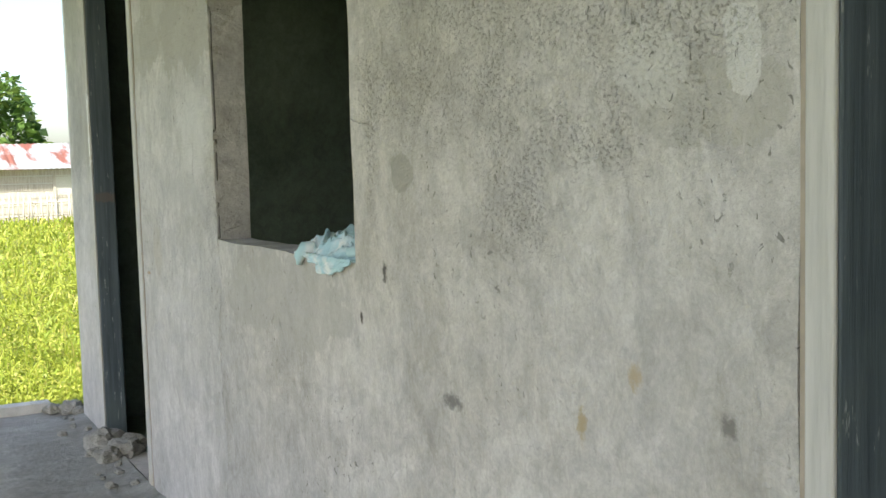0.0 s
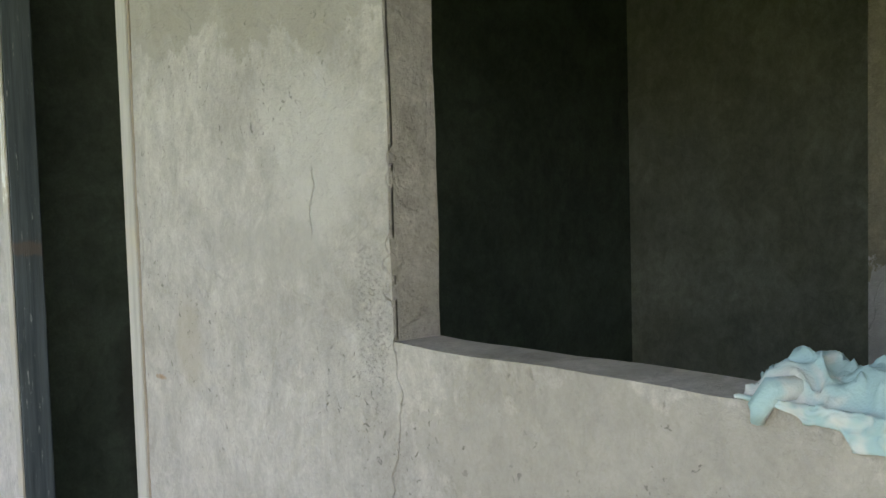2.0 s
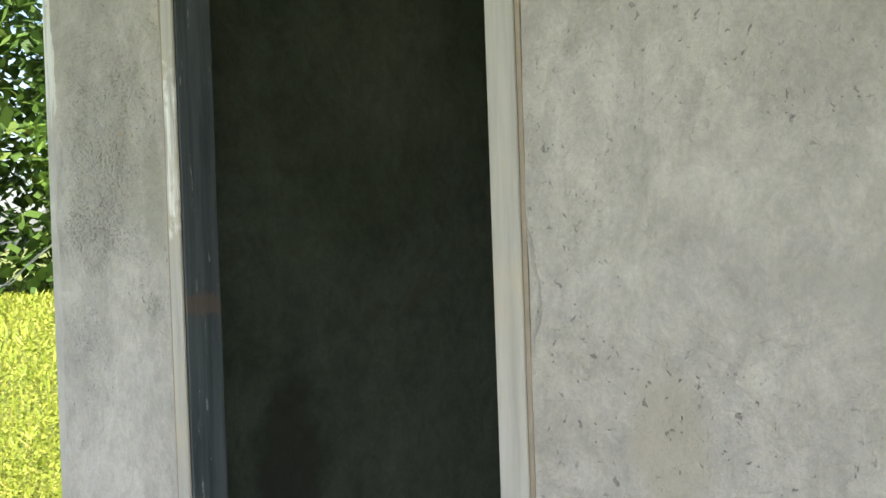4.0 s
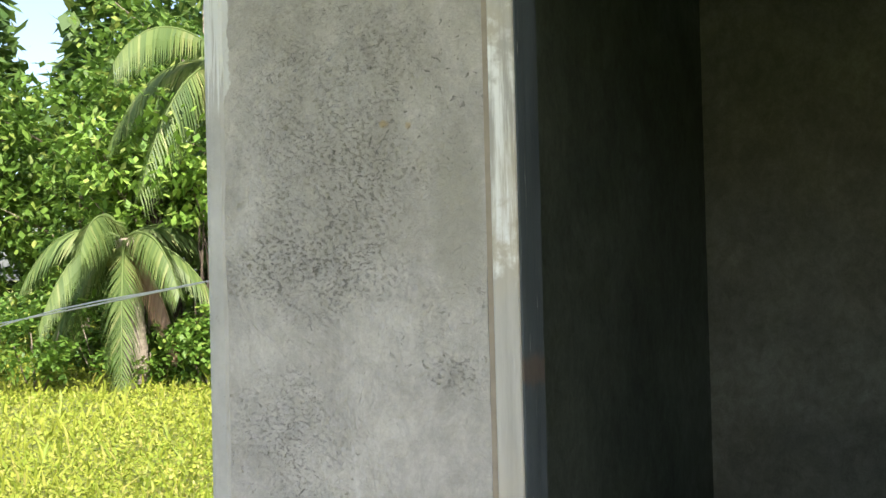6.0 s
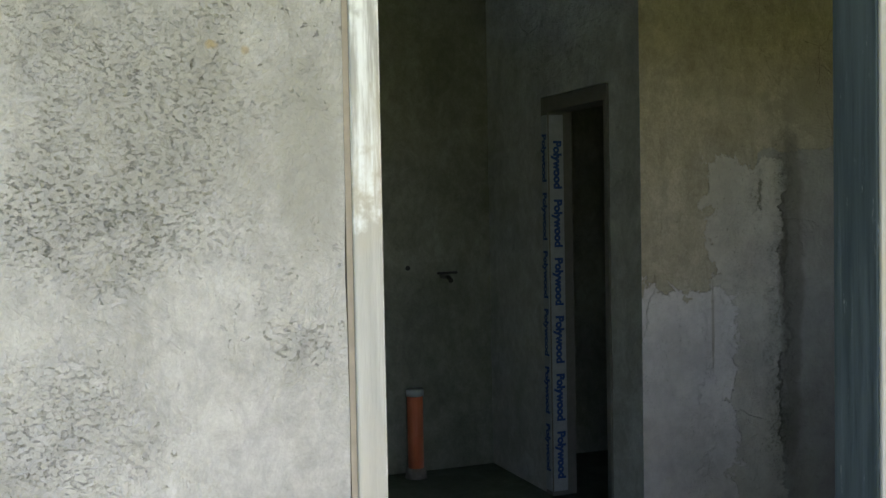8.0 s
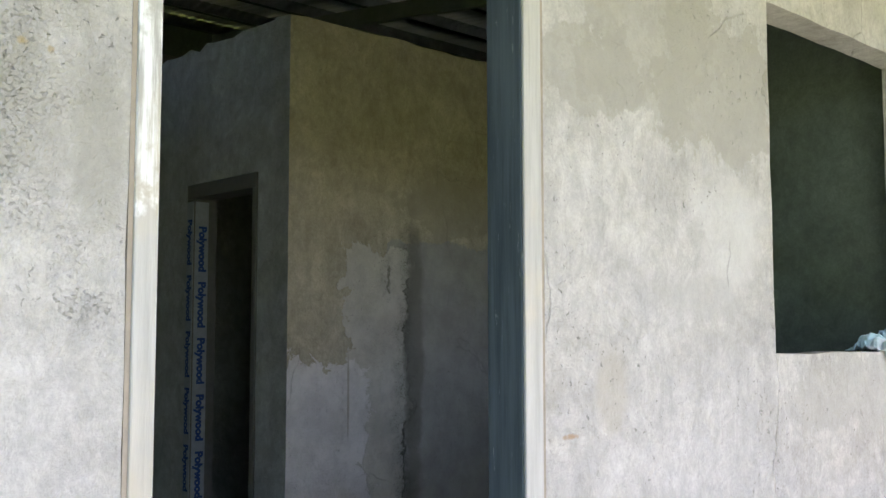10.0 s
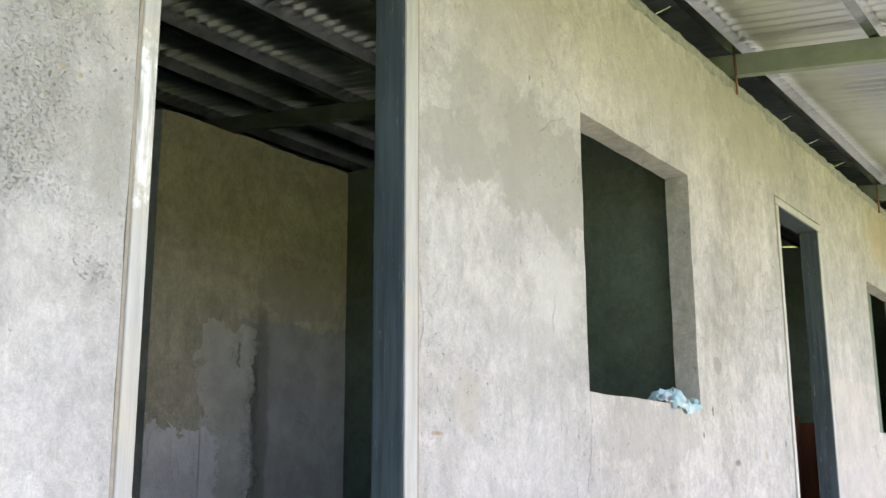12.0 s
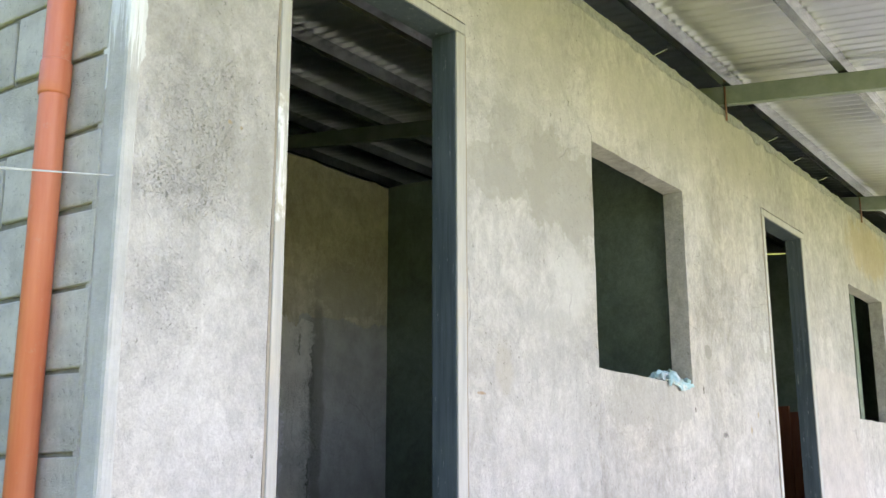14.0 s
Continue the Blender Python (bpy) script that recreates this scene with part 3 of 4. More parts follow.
def channel(a, b, w, h, t, mat, name):
    """A cold-formed C channel from a to b along y, open to one side, with lips."""
    bm = bmesh.new()
    for lo, hi in (((0, 0), (t, h)), ((t, 0), (w, t)), ((t, h - t), (w, h)), ((w - t, t), (w, 0.018)), ((w - t, h - 0.018), (w, h - t))):
        box((a[0] + lo[0], a[1], a[2] + lo[1]), (a[0] + hi[0], b[1], a[2] + hi[1]), 0, bm)
    return child(part(name, bm, mat), roof)


for k in range(-2, 10):
    x = 0.80 + 0.63 * k
    channel((x, RS + 0.05, roof_z(x) - 0.087), (x, RN - 0.05, 0), 0.045, 0.08, 0.003, M_PURLIN, "purlin")
for y in (-4.25, -1.5, 1.32, 5.24):
    bm = bmesh.new()
    box((RLO + 0.1, y, 0), (RHI - 0.1, y + 0.05, 0.108), 0.004, bm)
    for v in bm.verts:
        v.co.z += 2.602 + SLOPE * (v.co.x - FX)
    child(part("rafter", bm, M_RAFTER, None, "green-grey painted steel rafter"), roof)
    child(part("anchor_rod", tube([(FX - 0.012, y + 0.056, 2.50), (FX - 0.012, y + 0.058, 2.70)], 0.006, 6), M_RUST, None, "rusty steel tie rod"), roof)
# loose ends of tie wire over the front wall
for y in (0.55, 0.05, -0.5, 2.2):
    child(part("tie_wire", tube([(FX - 0.03, y, 2.63), (FX + 0.05, y + 0.02, 2.60), (FX + 0.09, y + 0.02, 2.56)], 0.003, 5), M_PURLIN), roof)


# ---- door frames ----
def door_frame(name, lo, hi, top, label):
    thing = empty(name, (FX, (lo + hi) / 2, 0), label, "door frame", kind="structure")
    x0, x1 = FX + 0.004, FX + 0.115
    w, ws = 0.046, 0.060
    for a, b, back in ((lo, lo + ws, FX + 0.102), (hi - w, hi, x1 - 0.025)):
        inner, outer = (b, a + 0.006) if a == lo else (a, b - 0.006)
        bm = box((x0, min(inner, outer), 0.002), (back, max(inner, outer), top - w - 0.001), 0.003)
        child(part("jamb", bm, M_FRAME, None, "blue-grey painted jamb with scuffs"), thing)
        child(part("facing", box((FX - 0.005, min(inner, outer) + 0.001, 0.004), (x0 - 0.001, max(inner, outer), top - w - 0.002), 0.003), M_FACING, None, "cement-smeared pale face"), thing)
        # recessed mortar joint between frame and plaster
        lo_j, hi_j = (a - 0.0025, a + 0.0055) if a == lo else (b - 0.0055, b + 0.0025)
        child(part("joint", box((FX - 0.001, lo_j, 0.004), (FX + 0.09, hi_j, top - w - 0.002)), M_JOINT, None, "brownish mortar joint"), thing)
    bm = box((x0, lo - 0.0025, top - w), (x1, hi + 0.0025, top + 0.0025), 0.003)
    child(part("head", bm, M_FRAME), thing)
    child(part("head_facing", box((FX - 0.005, lo + 0.001, top - w + 0.001), (x0 - 0.001, hi - 0.001, top - 0.006), 0.004), M_FACING), thing)
    return thing


door_frame("door_1", 3.925, 4.837, 2.113, "open doorway frame with blue-grey jambs and cement-smeared face")
door_frame("door_2", 0.078, 0.880, 2.113, "open doorway frame with blue-grey jambs, no door leaf")


# ---- things in the house ----
def bath_door_frame():
    """The narrow bathroom doorway, its frame still wrapped in printed film."""
    thing = empty("wrapped_door_frame", (3.29, 3.2, 0), "bathroom door frame still wrapped in white film with blue print", "door frame")
    lo, hi, top, w = PD[0] + 0.004, PD[1] - 0.004, PD[3] - 0.004, 0.062
    for a, b in ((lo, lo + 0.03), (hi - w, hi)):
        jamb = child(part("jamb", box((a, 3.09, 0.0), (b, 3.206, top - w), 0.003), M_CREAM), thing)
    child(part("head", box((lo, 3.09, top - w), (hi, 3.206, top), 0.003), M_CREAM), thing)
    wrap_x = hi - w
    film = child(part("film", box((wrap_x + 0.002, 3.2065, 0.02), (hi - 0.006, 3.209, 1.62), 0), M_WHITE, None, "white protective film"), thing)
    film2 = child(part("film", box((wrap_x - 0.003, 3.135, 0.02), (wrap_x - 0.0005, 3.2, 1.62), 0), M_WHITE), thing)
    z, k = 1.44, 0
    while z > 0.1:
        for p, turn in (((hi - w / 2 + 0.013, 3.2095, z), Matrix(((0, -1, 0), (0, 0, 1), (-1, 0, 0)))),
                        ((wrap_x - 0.0035, 3.165, z - 0.03), None)):
            cu = bpy.data.curves.new("lettering", "FONT")
            cu.body, cu.size, cu.extrude, cu.align_x, cu.align_y = "Polywood", 0.050, 0.0003, "CENTER", "CENTER"
            cu.offset = 0.0028
            ob = bpy.data.objects.new("lettering", cu)
            scene.collection.objects.link(ob)
            bpy.context.view_layer.update()
            me = bpy.data.meshes.new_from_object(ob.evaluated_get(bpy.context.evaluated_depsgraph_get()))
            bpy.data.objects.remove(ob)
            me.materials.clear()
            me.materials.append(M_BLUEINK)
            if turn is None:
                # on the reveal, read downwards, facing -x
                m = Matrix(((0, 0, -1, p[0]), (0, 1, 0, p[1]), (0, 0, 0, p[2]), (0, 0, 0, 1)))
                m = Matrix.Translation(p) @ Matrix(((0, 0, -1), (0, -1, 0), (-1, 0, 0))).to_4x4()
            else:
                # on the face, read downwards, facing +y
                m = Matrix.Translation((hi - w / 2, 3.2095, z)) @ Matrix(((0, -1, 0), (0, 0, 1), (-1, 0, 0))).to_4x4()
            me.transform(m)
            child(new("lettering", me), thing)
        z -= 0.247


bath_door_frame()


def stub_pipe():
    thing = empty("drain_pipe_stub", (4.10, 3.615, 0), "reddish plastic drain pipe stub standing on the floor", "pipe")
    child(part("pipe", tube([(4.10, 3.615, -0.02), (4.10, 3.615, 0.37)], 0.037, 16), M_PVC), thing)
    child(part("rim", tube([(4.10, 3.615, 0.37), (4.10, 3.615, 0.40)], 0.041, 16), M_WHITE, None, "pale taped rim"), thing)
    child(part("collar", tube([(4.10, 3.615, -0.014), (4.10, 3.615, 0.035)], [0.052, 0.045], 12), M_RUBBLE, None, "grey mortar collar"), thing)


stub_pipe()


def tap():
    thing = empty("water_tap", (4.13, 3.45, 0.92), "small dark water tap on the kitchen wall", "tap")
    child(part("body", tube([(4.15, 3.45, 0.915), (4.06, 3.45, 0.915), (4.03, 3.45, 0.90)], 0.011, 8), M_BLACK), thing)
    child(part("handle", box((4.07, 3.40, 0.93), (4.085, 3.50, 0.942), 0.003), M_BLACK), thing)
    # flat black disc stands for the shade inside a small hole
    child(part("hole_shade", tube([(4.146, 3.62, 0.96), (4.15, 3.62, 0.96)], 0.012, 8), M_BLACK), thing)


tap()


def board_stack():
    """Reddish boards leaning inside the second doorway."""
    thing = empty("leaning_boards", (1.6, -1.33, 0), "reddish-brown wooden boards leaning against an inner wall", "boards")
    for k in range(8):
        bm = box((0.98 + k * 0.16, -1.345 - 0.0005 * k, -0.012), (1.135 + k * 0.16, -1.315, 1.1 + 0.03 * math.sin(k * 2.3)), 0.003)
        child(part("board", bm, M_PLY), thing)


board_stack()


def rag():
    """A crumpled cloth on the sill, hanging over its front edge."""
    n, m = 80, 56
    verts = []
    for i in range(n):
        for j in range(m):
            u, v = i / (n - 1), j / (m - 1)
            # u runs along the sill, v from the back over the edge and down
            y = 2.047 + u * 0.31 + 0.012 * noise.noise(Vector((u * 7, v * 7, 1)))
            hang = 0.042 * math.exp(-((u - 0.40) / 0.34) ** 2) + 0.008 * noise.noise(Vector((u * 9, 0, 5)))
            s = v * (0.115 + max(0, hang)) - 0.02
            heap = 0.046 * math.exp(-((u - 0.42) / 0.20) ** 2) + 0.034 * math.exp(-((u - 0.8) / 0.13) ** 2) + 0.012
            fold = Vector((u * 8 + v * 3, v * 7 - u * 4, 0.3))
            warp = fold + noise.noise_vector(fold * 0.5) * 0.9
            crumple = 0.015 * (1 - min(1.0, abs(2.2 * noise.noise(warp * 0.6)))) ** 2 + 0.007 * (1 - min(1.0, abs(2.2 * noise.noise(warp * 1.3 + Vector((5, 2, 0)))))) ** 2 + 0.002 * noise.noise(warp * 2.4) - 0.007
            if s < 0.095:
                w = s / 0.095
                x, z = FX + 0.092 - s, 0.98 + (heap * math.sin(math.pi * min(1, max(0, 0.18 + 0.82 * w))) ** 0.8 + crumple) * (1 if w > 0 else 0.4)
                if w > 0.7:
                    z -= 0.01 * (w - 0.7) / 0.3
                z = max(z, 0.981)
            else:
                x, z = FX - 0.008 - abs(crumple) * 0.8, 0.985 - (s - 0.095)
            verts.append((x, y, z))
    faces = [(i * m + j, (i + 1) * m + j, (i + 1) * m + j + 1, i * m + j + 1) for i in range(n - 1) for j in range(m - 1)]
    ob = raw("rag", verts, faces, M_CLOTH, smooth=True)
    mod = ob.modifiers.new("thickness", "SOLIDIFY")
    mod.thickness = 0.004
    tagged(ob, "crumpled faded light-blue cloth lying on the window sill", "cloth")
    part("cloth_end", tube([(FX + 0.05, 2.055, 0.99), (FX + 0.02, 2.062, 1.0), (FX + 0.0, 2.08, 0.995)], [0.012, 0.016, 0.01], 8), M_CLOTH, ob)
    part("cloth_tail", tube([(FX + 0.02, 2.29, 0.995), (FX - 0.004, 2.315, 0.992), (FX - 0.012, 2.325, 0.972), (FX - 0.011, 2.328, 0.955)], [0.014, 0.016, 0.013, 0.008], 8), M_CLOTH, ob)


rag()


def lump(name, at, r, seed, mat, label, category, flat=0.7):
    bm = bmesh.new()
    bmesh.ops.create_icosphere(bm, subdivisions=3, radius=1.0)
    for v in bm.verts:
        p = v.co.copy()
        k = 1 + 0.38 * noise.noise(p * 1.3 + Vector((seed, 0, 0))) + 0.16 * noise.noise(p * 3.5 + Vector((0, seed, 0))) + 0.07 * noise.noise(p * 9)
        v.co = Vector((p.x * k * r, p.y * k * r * 1.15, p.z * k * r * flat))
        v.co.z = max(v.co.z, -r * flat * 0.4)
    ob = part(name, bm, mat)
    ob.location = (at[0], at[1], at[2] + r * flat * 0.4 - 0.004)
    return tagged(ob, label, category, "rubble by the doorway")


for at, r, sd in (((0.80, 4.66, 0), 0.085, 1.0), ((0.85, 4.50, 0), 0.075, 2.2), ((0.78, 4.45, 0), 0.055, 3.1), ((0.90, 4.60, 0), 0.06, 7.7), ((0.74, 4.56, 0), 0.032, 5.2)):
    lump("cement_lump", at, r, sd, M_RUBBLE, "hardened grey cement lump on the door sill", "rubble")
rng = random.Random(5)
for k in range(26):
    y = rng.uniform(3.7, 5.45)
    lump("rubble_stone", (FX - 0.03 - abs(rng.gauss(0, 0.07)), y, 0.0), rng.uniform(0.008, 0.022), k * 1.7, M_RUBBLE, "small grey cement crumb on the porch slab", "rubble")
for at, r, sd in (((0.80, 5.46, 0.0), 0.06, 12.0), ((0.72, 5.50, 0.0), 0.045, 13.0), ((0.83, 5.40, 0.0), 0.035, 14.0)):
    lump("broken_block", at, r, sd, M_RUBBLE, "broken piece of grey hollow block at the slab edge", "rubble")


# ---- downpipe and wire at the corner ----
def downpipe():
    x, y = 1.073, 5.361
    thing = empty("downpipe", (x, y, GROUND), "orange plastic drain pipe running down the block wall", "pipe")
    child(part("pipe", tube([(x, y, GROUND - 0.05), (x, y, 1.46), (x, y, 2.66)], 0.034, 20), M_PVC), thing)
    for z in (1.44, -0.1):
        child(part("coupling", tube([(x, y, z), (x, y, z + 0.006), (x, y, z + 0.085), (x, y, z + 0.09)], [0.035, 0.038, 0.038, 0.035], 20), M_PVC), thing)


downpipe()


def wires():
    thing = empty("tie_wire_line", (0.85, 5.335, 1.2), "pair of pale thin wires stretched from the corner across the field", "wire")
    for k in range(2):
        pts = []
        for i in range(41):
            s = 16.0 * (i / 40) ** 1.6
            z = 1.205 - 0.105 * s + 0.0061 * s * s + k * 0.014 * math.sin(s * 4.2) * min(1.0, s)
            pts.append((0.85 + 0.35 * s, 5.335 + 0.94 * s, z))
        child(part("wire", tube(pts, 0.0017, 5), M_WIRE), thing)
    child(part("post", tube([(6.45, 20.4, GROUND - 0.1), (6.47, 20.42, 1.3)], [0.04, 0.035], 8), M_BARK, None, "wooden post"), thing)


wires()


# ---- plants ----
def leaf_cloud(centres, sizes, rnd, aspect=0.5, droop=0.35, fold=True):
    """Leaves as pointed quads about given centres; returns verts and faces."""
    n = len(centres)
    yaw = rnd.uniform(0, math.tau, n)
    tilt = rnd.normal(-droop, 0.5, n)
    d = np.stack([np.cos(yaw) * np.cos(tilt), np.sin(yaw) * np.cos(tilt), np.sin(tilt)], 1)
    side = np.stack([-np.sin(yaw), np.cos(yaw), rnd.normal(0, 0.35, n)], 1)
    s = np.asarray(sizes)[:, None]
    mid = centres + d * s * 0.45
    p = np.stack([centres, mid + side * s * aspect * 0.5, centres + d * s, mid - side * s * aspect * 0.5], 1).reshape(-1, 3)
    idx = np.arange(n * 4).reshape(n, 4)
    return p, idx


def cloud_object(name, p, idx, mat, parent=None):
    me = bpy.data.meshes.new(name)
    n = len(idx)
    me.vertices.add(len(p))
    me.vertices.foreach_set("co", np.asarray(p, dtype=np.float32).ravel())
    me.loops.add(n * 4)
    me.loops.foreach_set("vertex_index", np.asarray(idx, dtype=np.int32).ravel())
    me.polygons.add(n)
    me.polygons.foreach_set("loop_start", np.arange(0, n * 4, 4, dtype=np.int32))
    me.update(calc_edges=True)
    me.materials.append(mat)
    ob = new(name, me)
    ob.parent = parent
    return ob


rnd = np.random.default_rng(3)


def field_grass():
    n = 640000
    az = radians(-14) + rnd.random(n) * radians(112)
    r = 1.2 * (48 / 1.2) ** (rnd.random(n) ** 0.8)
    c = np.stack([0.3 + r * np.sin(az), 5.0 + r * np.cos(az), np.zeros(n)], 1)
    inside = (c[:, 1] < 5.85) & (c[:, 0] < 6.8)
    c, r = c[~inside], r[~inside]
    size = np.clip(0.020 + 0.0024 * r, 0.02, 0.13) * rnd.uniform(0.6, 1.5, len(c))
    lump_h = 0.5 + 0.5 * np.sin(c[:, 0] * 1.7 + np.sin(c[:, 1] * 1.3) * 2) * np.sin(c[:, 1] * 1.1 + 1)
    c[:, 2] = GROUND + rnd.random(len(c)) * (0.08 + 0.15 * lump_h) + 0.01
    p, idx = leaf_cloud(c, size, rnd, 0.55, -0.2)
    ob = cloud_object("grass", p, idx, M_GRASS)
    tagged(ob, "sunlit yellow-green weeds and grass covering the field", "grass", kind="stuff")
    k = 26000
    az = radians(-14) + rnd.random(k) * radians(112)
    r = 1.2 * (34 / 1.2) ** (rnd.random(k) ** 0.8)
    c = np.stack([0.3 + r * np.sin(az), 5.0 + r * np.cos(az), np.full(k, GROUND)], 1)
    inside = (c[:, 1] < 5.85) & (c[:, 0] < 6.8)
    c, r = c[~inside], r[~inside]
    h = rnd.uniform(0.12, 0.32, len(c)) * (0.75 + 0.02 * r)
    lean = rnd.normal(0, 0.35, (len(c), 2)) * h[:, None]
    w = (0.004 + 0.0012 * r)[:, None]
    a = rnd.uniform(0, math.tau, len(c))
    sd = np.stack([np.cos(a), np.sin(a), np.zeros(len(c))], 1) * w
    midp = c + np.concatenate([lean * 0.3, (h * 0.6)[:, None]], 1)
    tip = c + np.concatenate([lean, h[:, None]], 1)
    p = np.stack([c - sd, midp - sd * 0.8, tip, midp + sd], 1).reshape(-1, 3)
    ob = cloud_object("grass_blades", p, np.arange(len(p)).reshape(-1, 4), M_GRASS)
    tagged(ob, "long sunlit grass blades in the field", "grass", kind="stuff")


field_grass()


def at_azimuth(deg, dist, cx=-0.45, cy=4.8):
    return (cx + dist * math.sin(radians(deg)), cy + dist * math.cos(radians(deg)))


def bush(x, y, r, h, n=1500, mat=None, size=0.11, label="dense leafy green bush at the edge of the field"):
    thing = empty("bush", (x, y, GROUND), label, "bush", "bushes along the field")
    for k in range(5):
        a = k * 1.3 + x
        child(part("stem", tube([(x + 0.1 * math.cos(a), y + 0.1 * math.sin(a), GROUND - 0.03), (x + 0.4 * r * math.cos(a), y + 0.4 * r * math.sin(a), GROUND + h * 0.6)], [0.02, 0.008], 6), M_BARK), thing)
    m = 16
    cl = np.stack([rnd.normal(0, r * 0.5, m), rnd.normal(0, r * 0.5, m), rnd.uniform(0.15, 0.95, m) * h], 1)
    pick = rnd.integers(0, m, n)
    off = rnd.normal(0, 1, (n, 3))
    off /= np.linalg.norm(off, axis=1)[:, None]
    c = cl[pick] + off * (rnd.random(n) ** 0.4 * 0.32 * r)[:, None] * np.array([1, 1, 0.9])
    c[:, 2] = np.abs(c[:, 2])
    p, idx = leaf_cloud(c + np.array([x, y, GROUND]), rnd.uniform(0.7, 1.4, n) * size, rnd, 0.55)
    child(cloud_object("foliage", p, idx, mat or M_BUSH), thing)


az = 44.0
k = 0
while az < 86:
    d = 17.5 + 1.5 * math.sin(az * 0.7) - (az - 44) * 0.05
    x, y = at_azimuth(az, d)
    bush(x, y, 1.0 + 0.35 * math.sin(k * 2.1), (1.3 if az < 63 else 0.8) + 0.35 * math.sin(k * 1.7 + 1), 2000)
    az += 3.0
    k += 1
for az, d, r, h in ((50, 21, 1.4, 2.3), (63.5, 20, 1.2, 2.3), (56.2, 17.2, 0.6, 1.9), (60.2, 17.6, 0.7, 1.8), (58.3, 16.8, 0.6, 1.3), (68, 21.5, 1.3, 1.7), (78, 21, 1.5, 1.8), (47, 20, 1.3, 2.6), (41, 19, 1.2, 1.8)):
    x, y = at_azimuth(az, d)
    bush(x, y, r, h, 1900, M_TREE, 0.16, "tall broad-leaved green shrub")


def tree(x, y, h, spread, n=4200, leaf_size=0.24, lean=0.0, label="broad-leaved green tree with hanging leaf clusters", base=0.4):
    thing = empty("tree", (x, y, GROUND), label, "tree", "trees behind the field")
    rr = random.Random(int(x * 31 + y * 17))
    trunk = [(x + lean * f * f + 0.08 * math.sin(f * 5), y + 0.08 * math.cos(f * 4), GROUND - 0.05 + f * h * 0.75) for f in (0, 0.25, 0.5, 0.75, 1)]
    child(part("trunk", tube(trunk, [0.16, 0.13, 0.11, 0.08, 0.04], 8), M_BARK), thing)
    tips = []
    for k in range(9):
        f = 0.35 + 0.07 * k
        i = min(3, int(f * 4))
        s = Vector(trunk[i]).lerp(Vector(trunk[i + 1]), f * 4 - i)
        a = k * 2.4 + rr.random()
        e = s + Vector((math.cos(a), math.sin(a), 0.45 + 0.3 * rr.random())) * spread * rr.uniform(0.5, 0.95)
        child(part("limb", tube([s, s.lerp(e, 0.5) + Vector((0, 0, 0.1)), e], [0.05, 0.03, 0.012], 6), M_BARK), thing)
        tips += [e, s.lerp(e, 0.65), s.lerp(e, 0.4)]
    tips.append(Vector(trunk[-1]) + Vector((0, 0, 0.3)))
    cl = np.array([t[:] for t in tips for _ in range(4)]) + rnd.normal(0, spread * 0.24, (len(tips) * 4, 3))
    cl = cl[cl[:, 2] > GROUND + h * base * 0.6]
    pick = rnd.integers(0, len(cl), n)
    c = cl[pick] + rnd.normal(0, 1, (n, 3)) * np.array([0.26, 0.26, 0.15]) * spread * 0.42
    p, idx = leaf_cloud(c, rnd.uniform(0.7, 1.4, n) * leaf_size, rnd, 0.5, 0.5)
    child(cloud_object("crown", p, idx, M_TREE), thing)


for az, d, h, sp in ((50.0, 19.5, 4.6, 1.4), (52.5, 25, 11, 3.0), (64, 30, 11, 3.0), (61.5, 26, 7, 2.2), (55, 28, 8, 2.6), (46, 23, 7, 2.4), (40, 24, 6.5, 2.6), (66, 25, 7.0, 2.6), (71, 26, 7.5, 2.4), (77, 27, 7.5, 2.6), (82, 25, 6, 2.2), (59, 31, 9, 3.0), (50, 32, 9, 3.0), (35, 27, 6.5, 2.6)):
    x, y = at_azimuth(az, d)
    tree(x, y, h, sp, base=1.0 if d < 20 else 0.4)


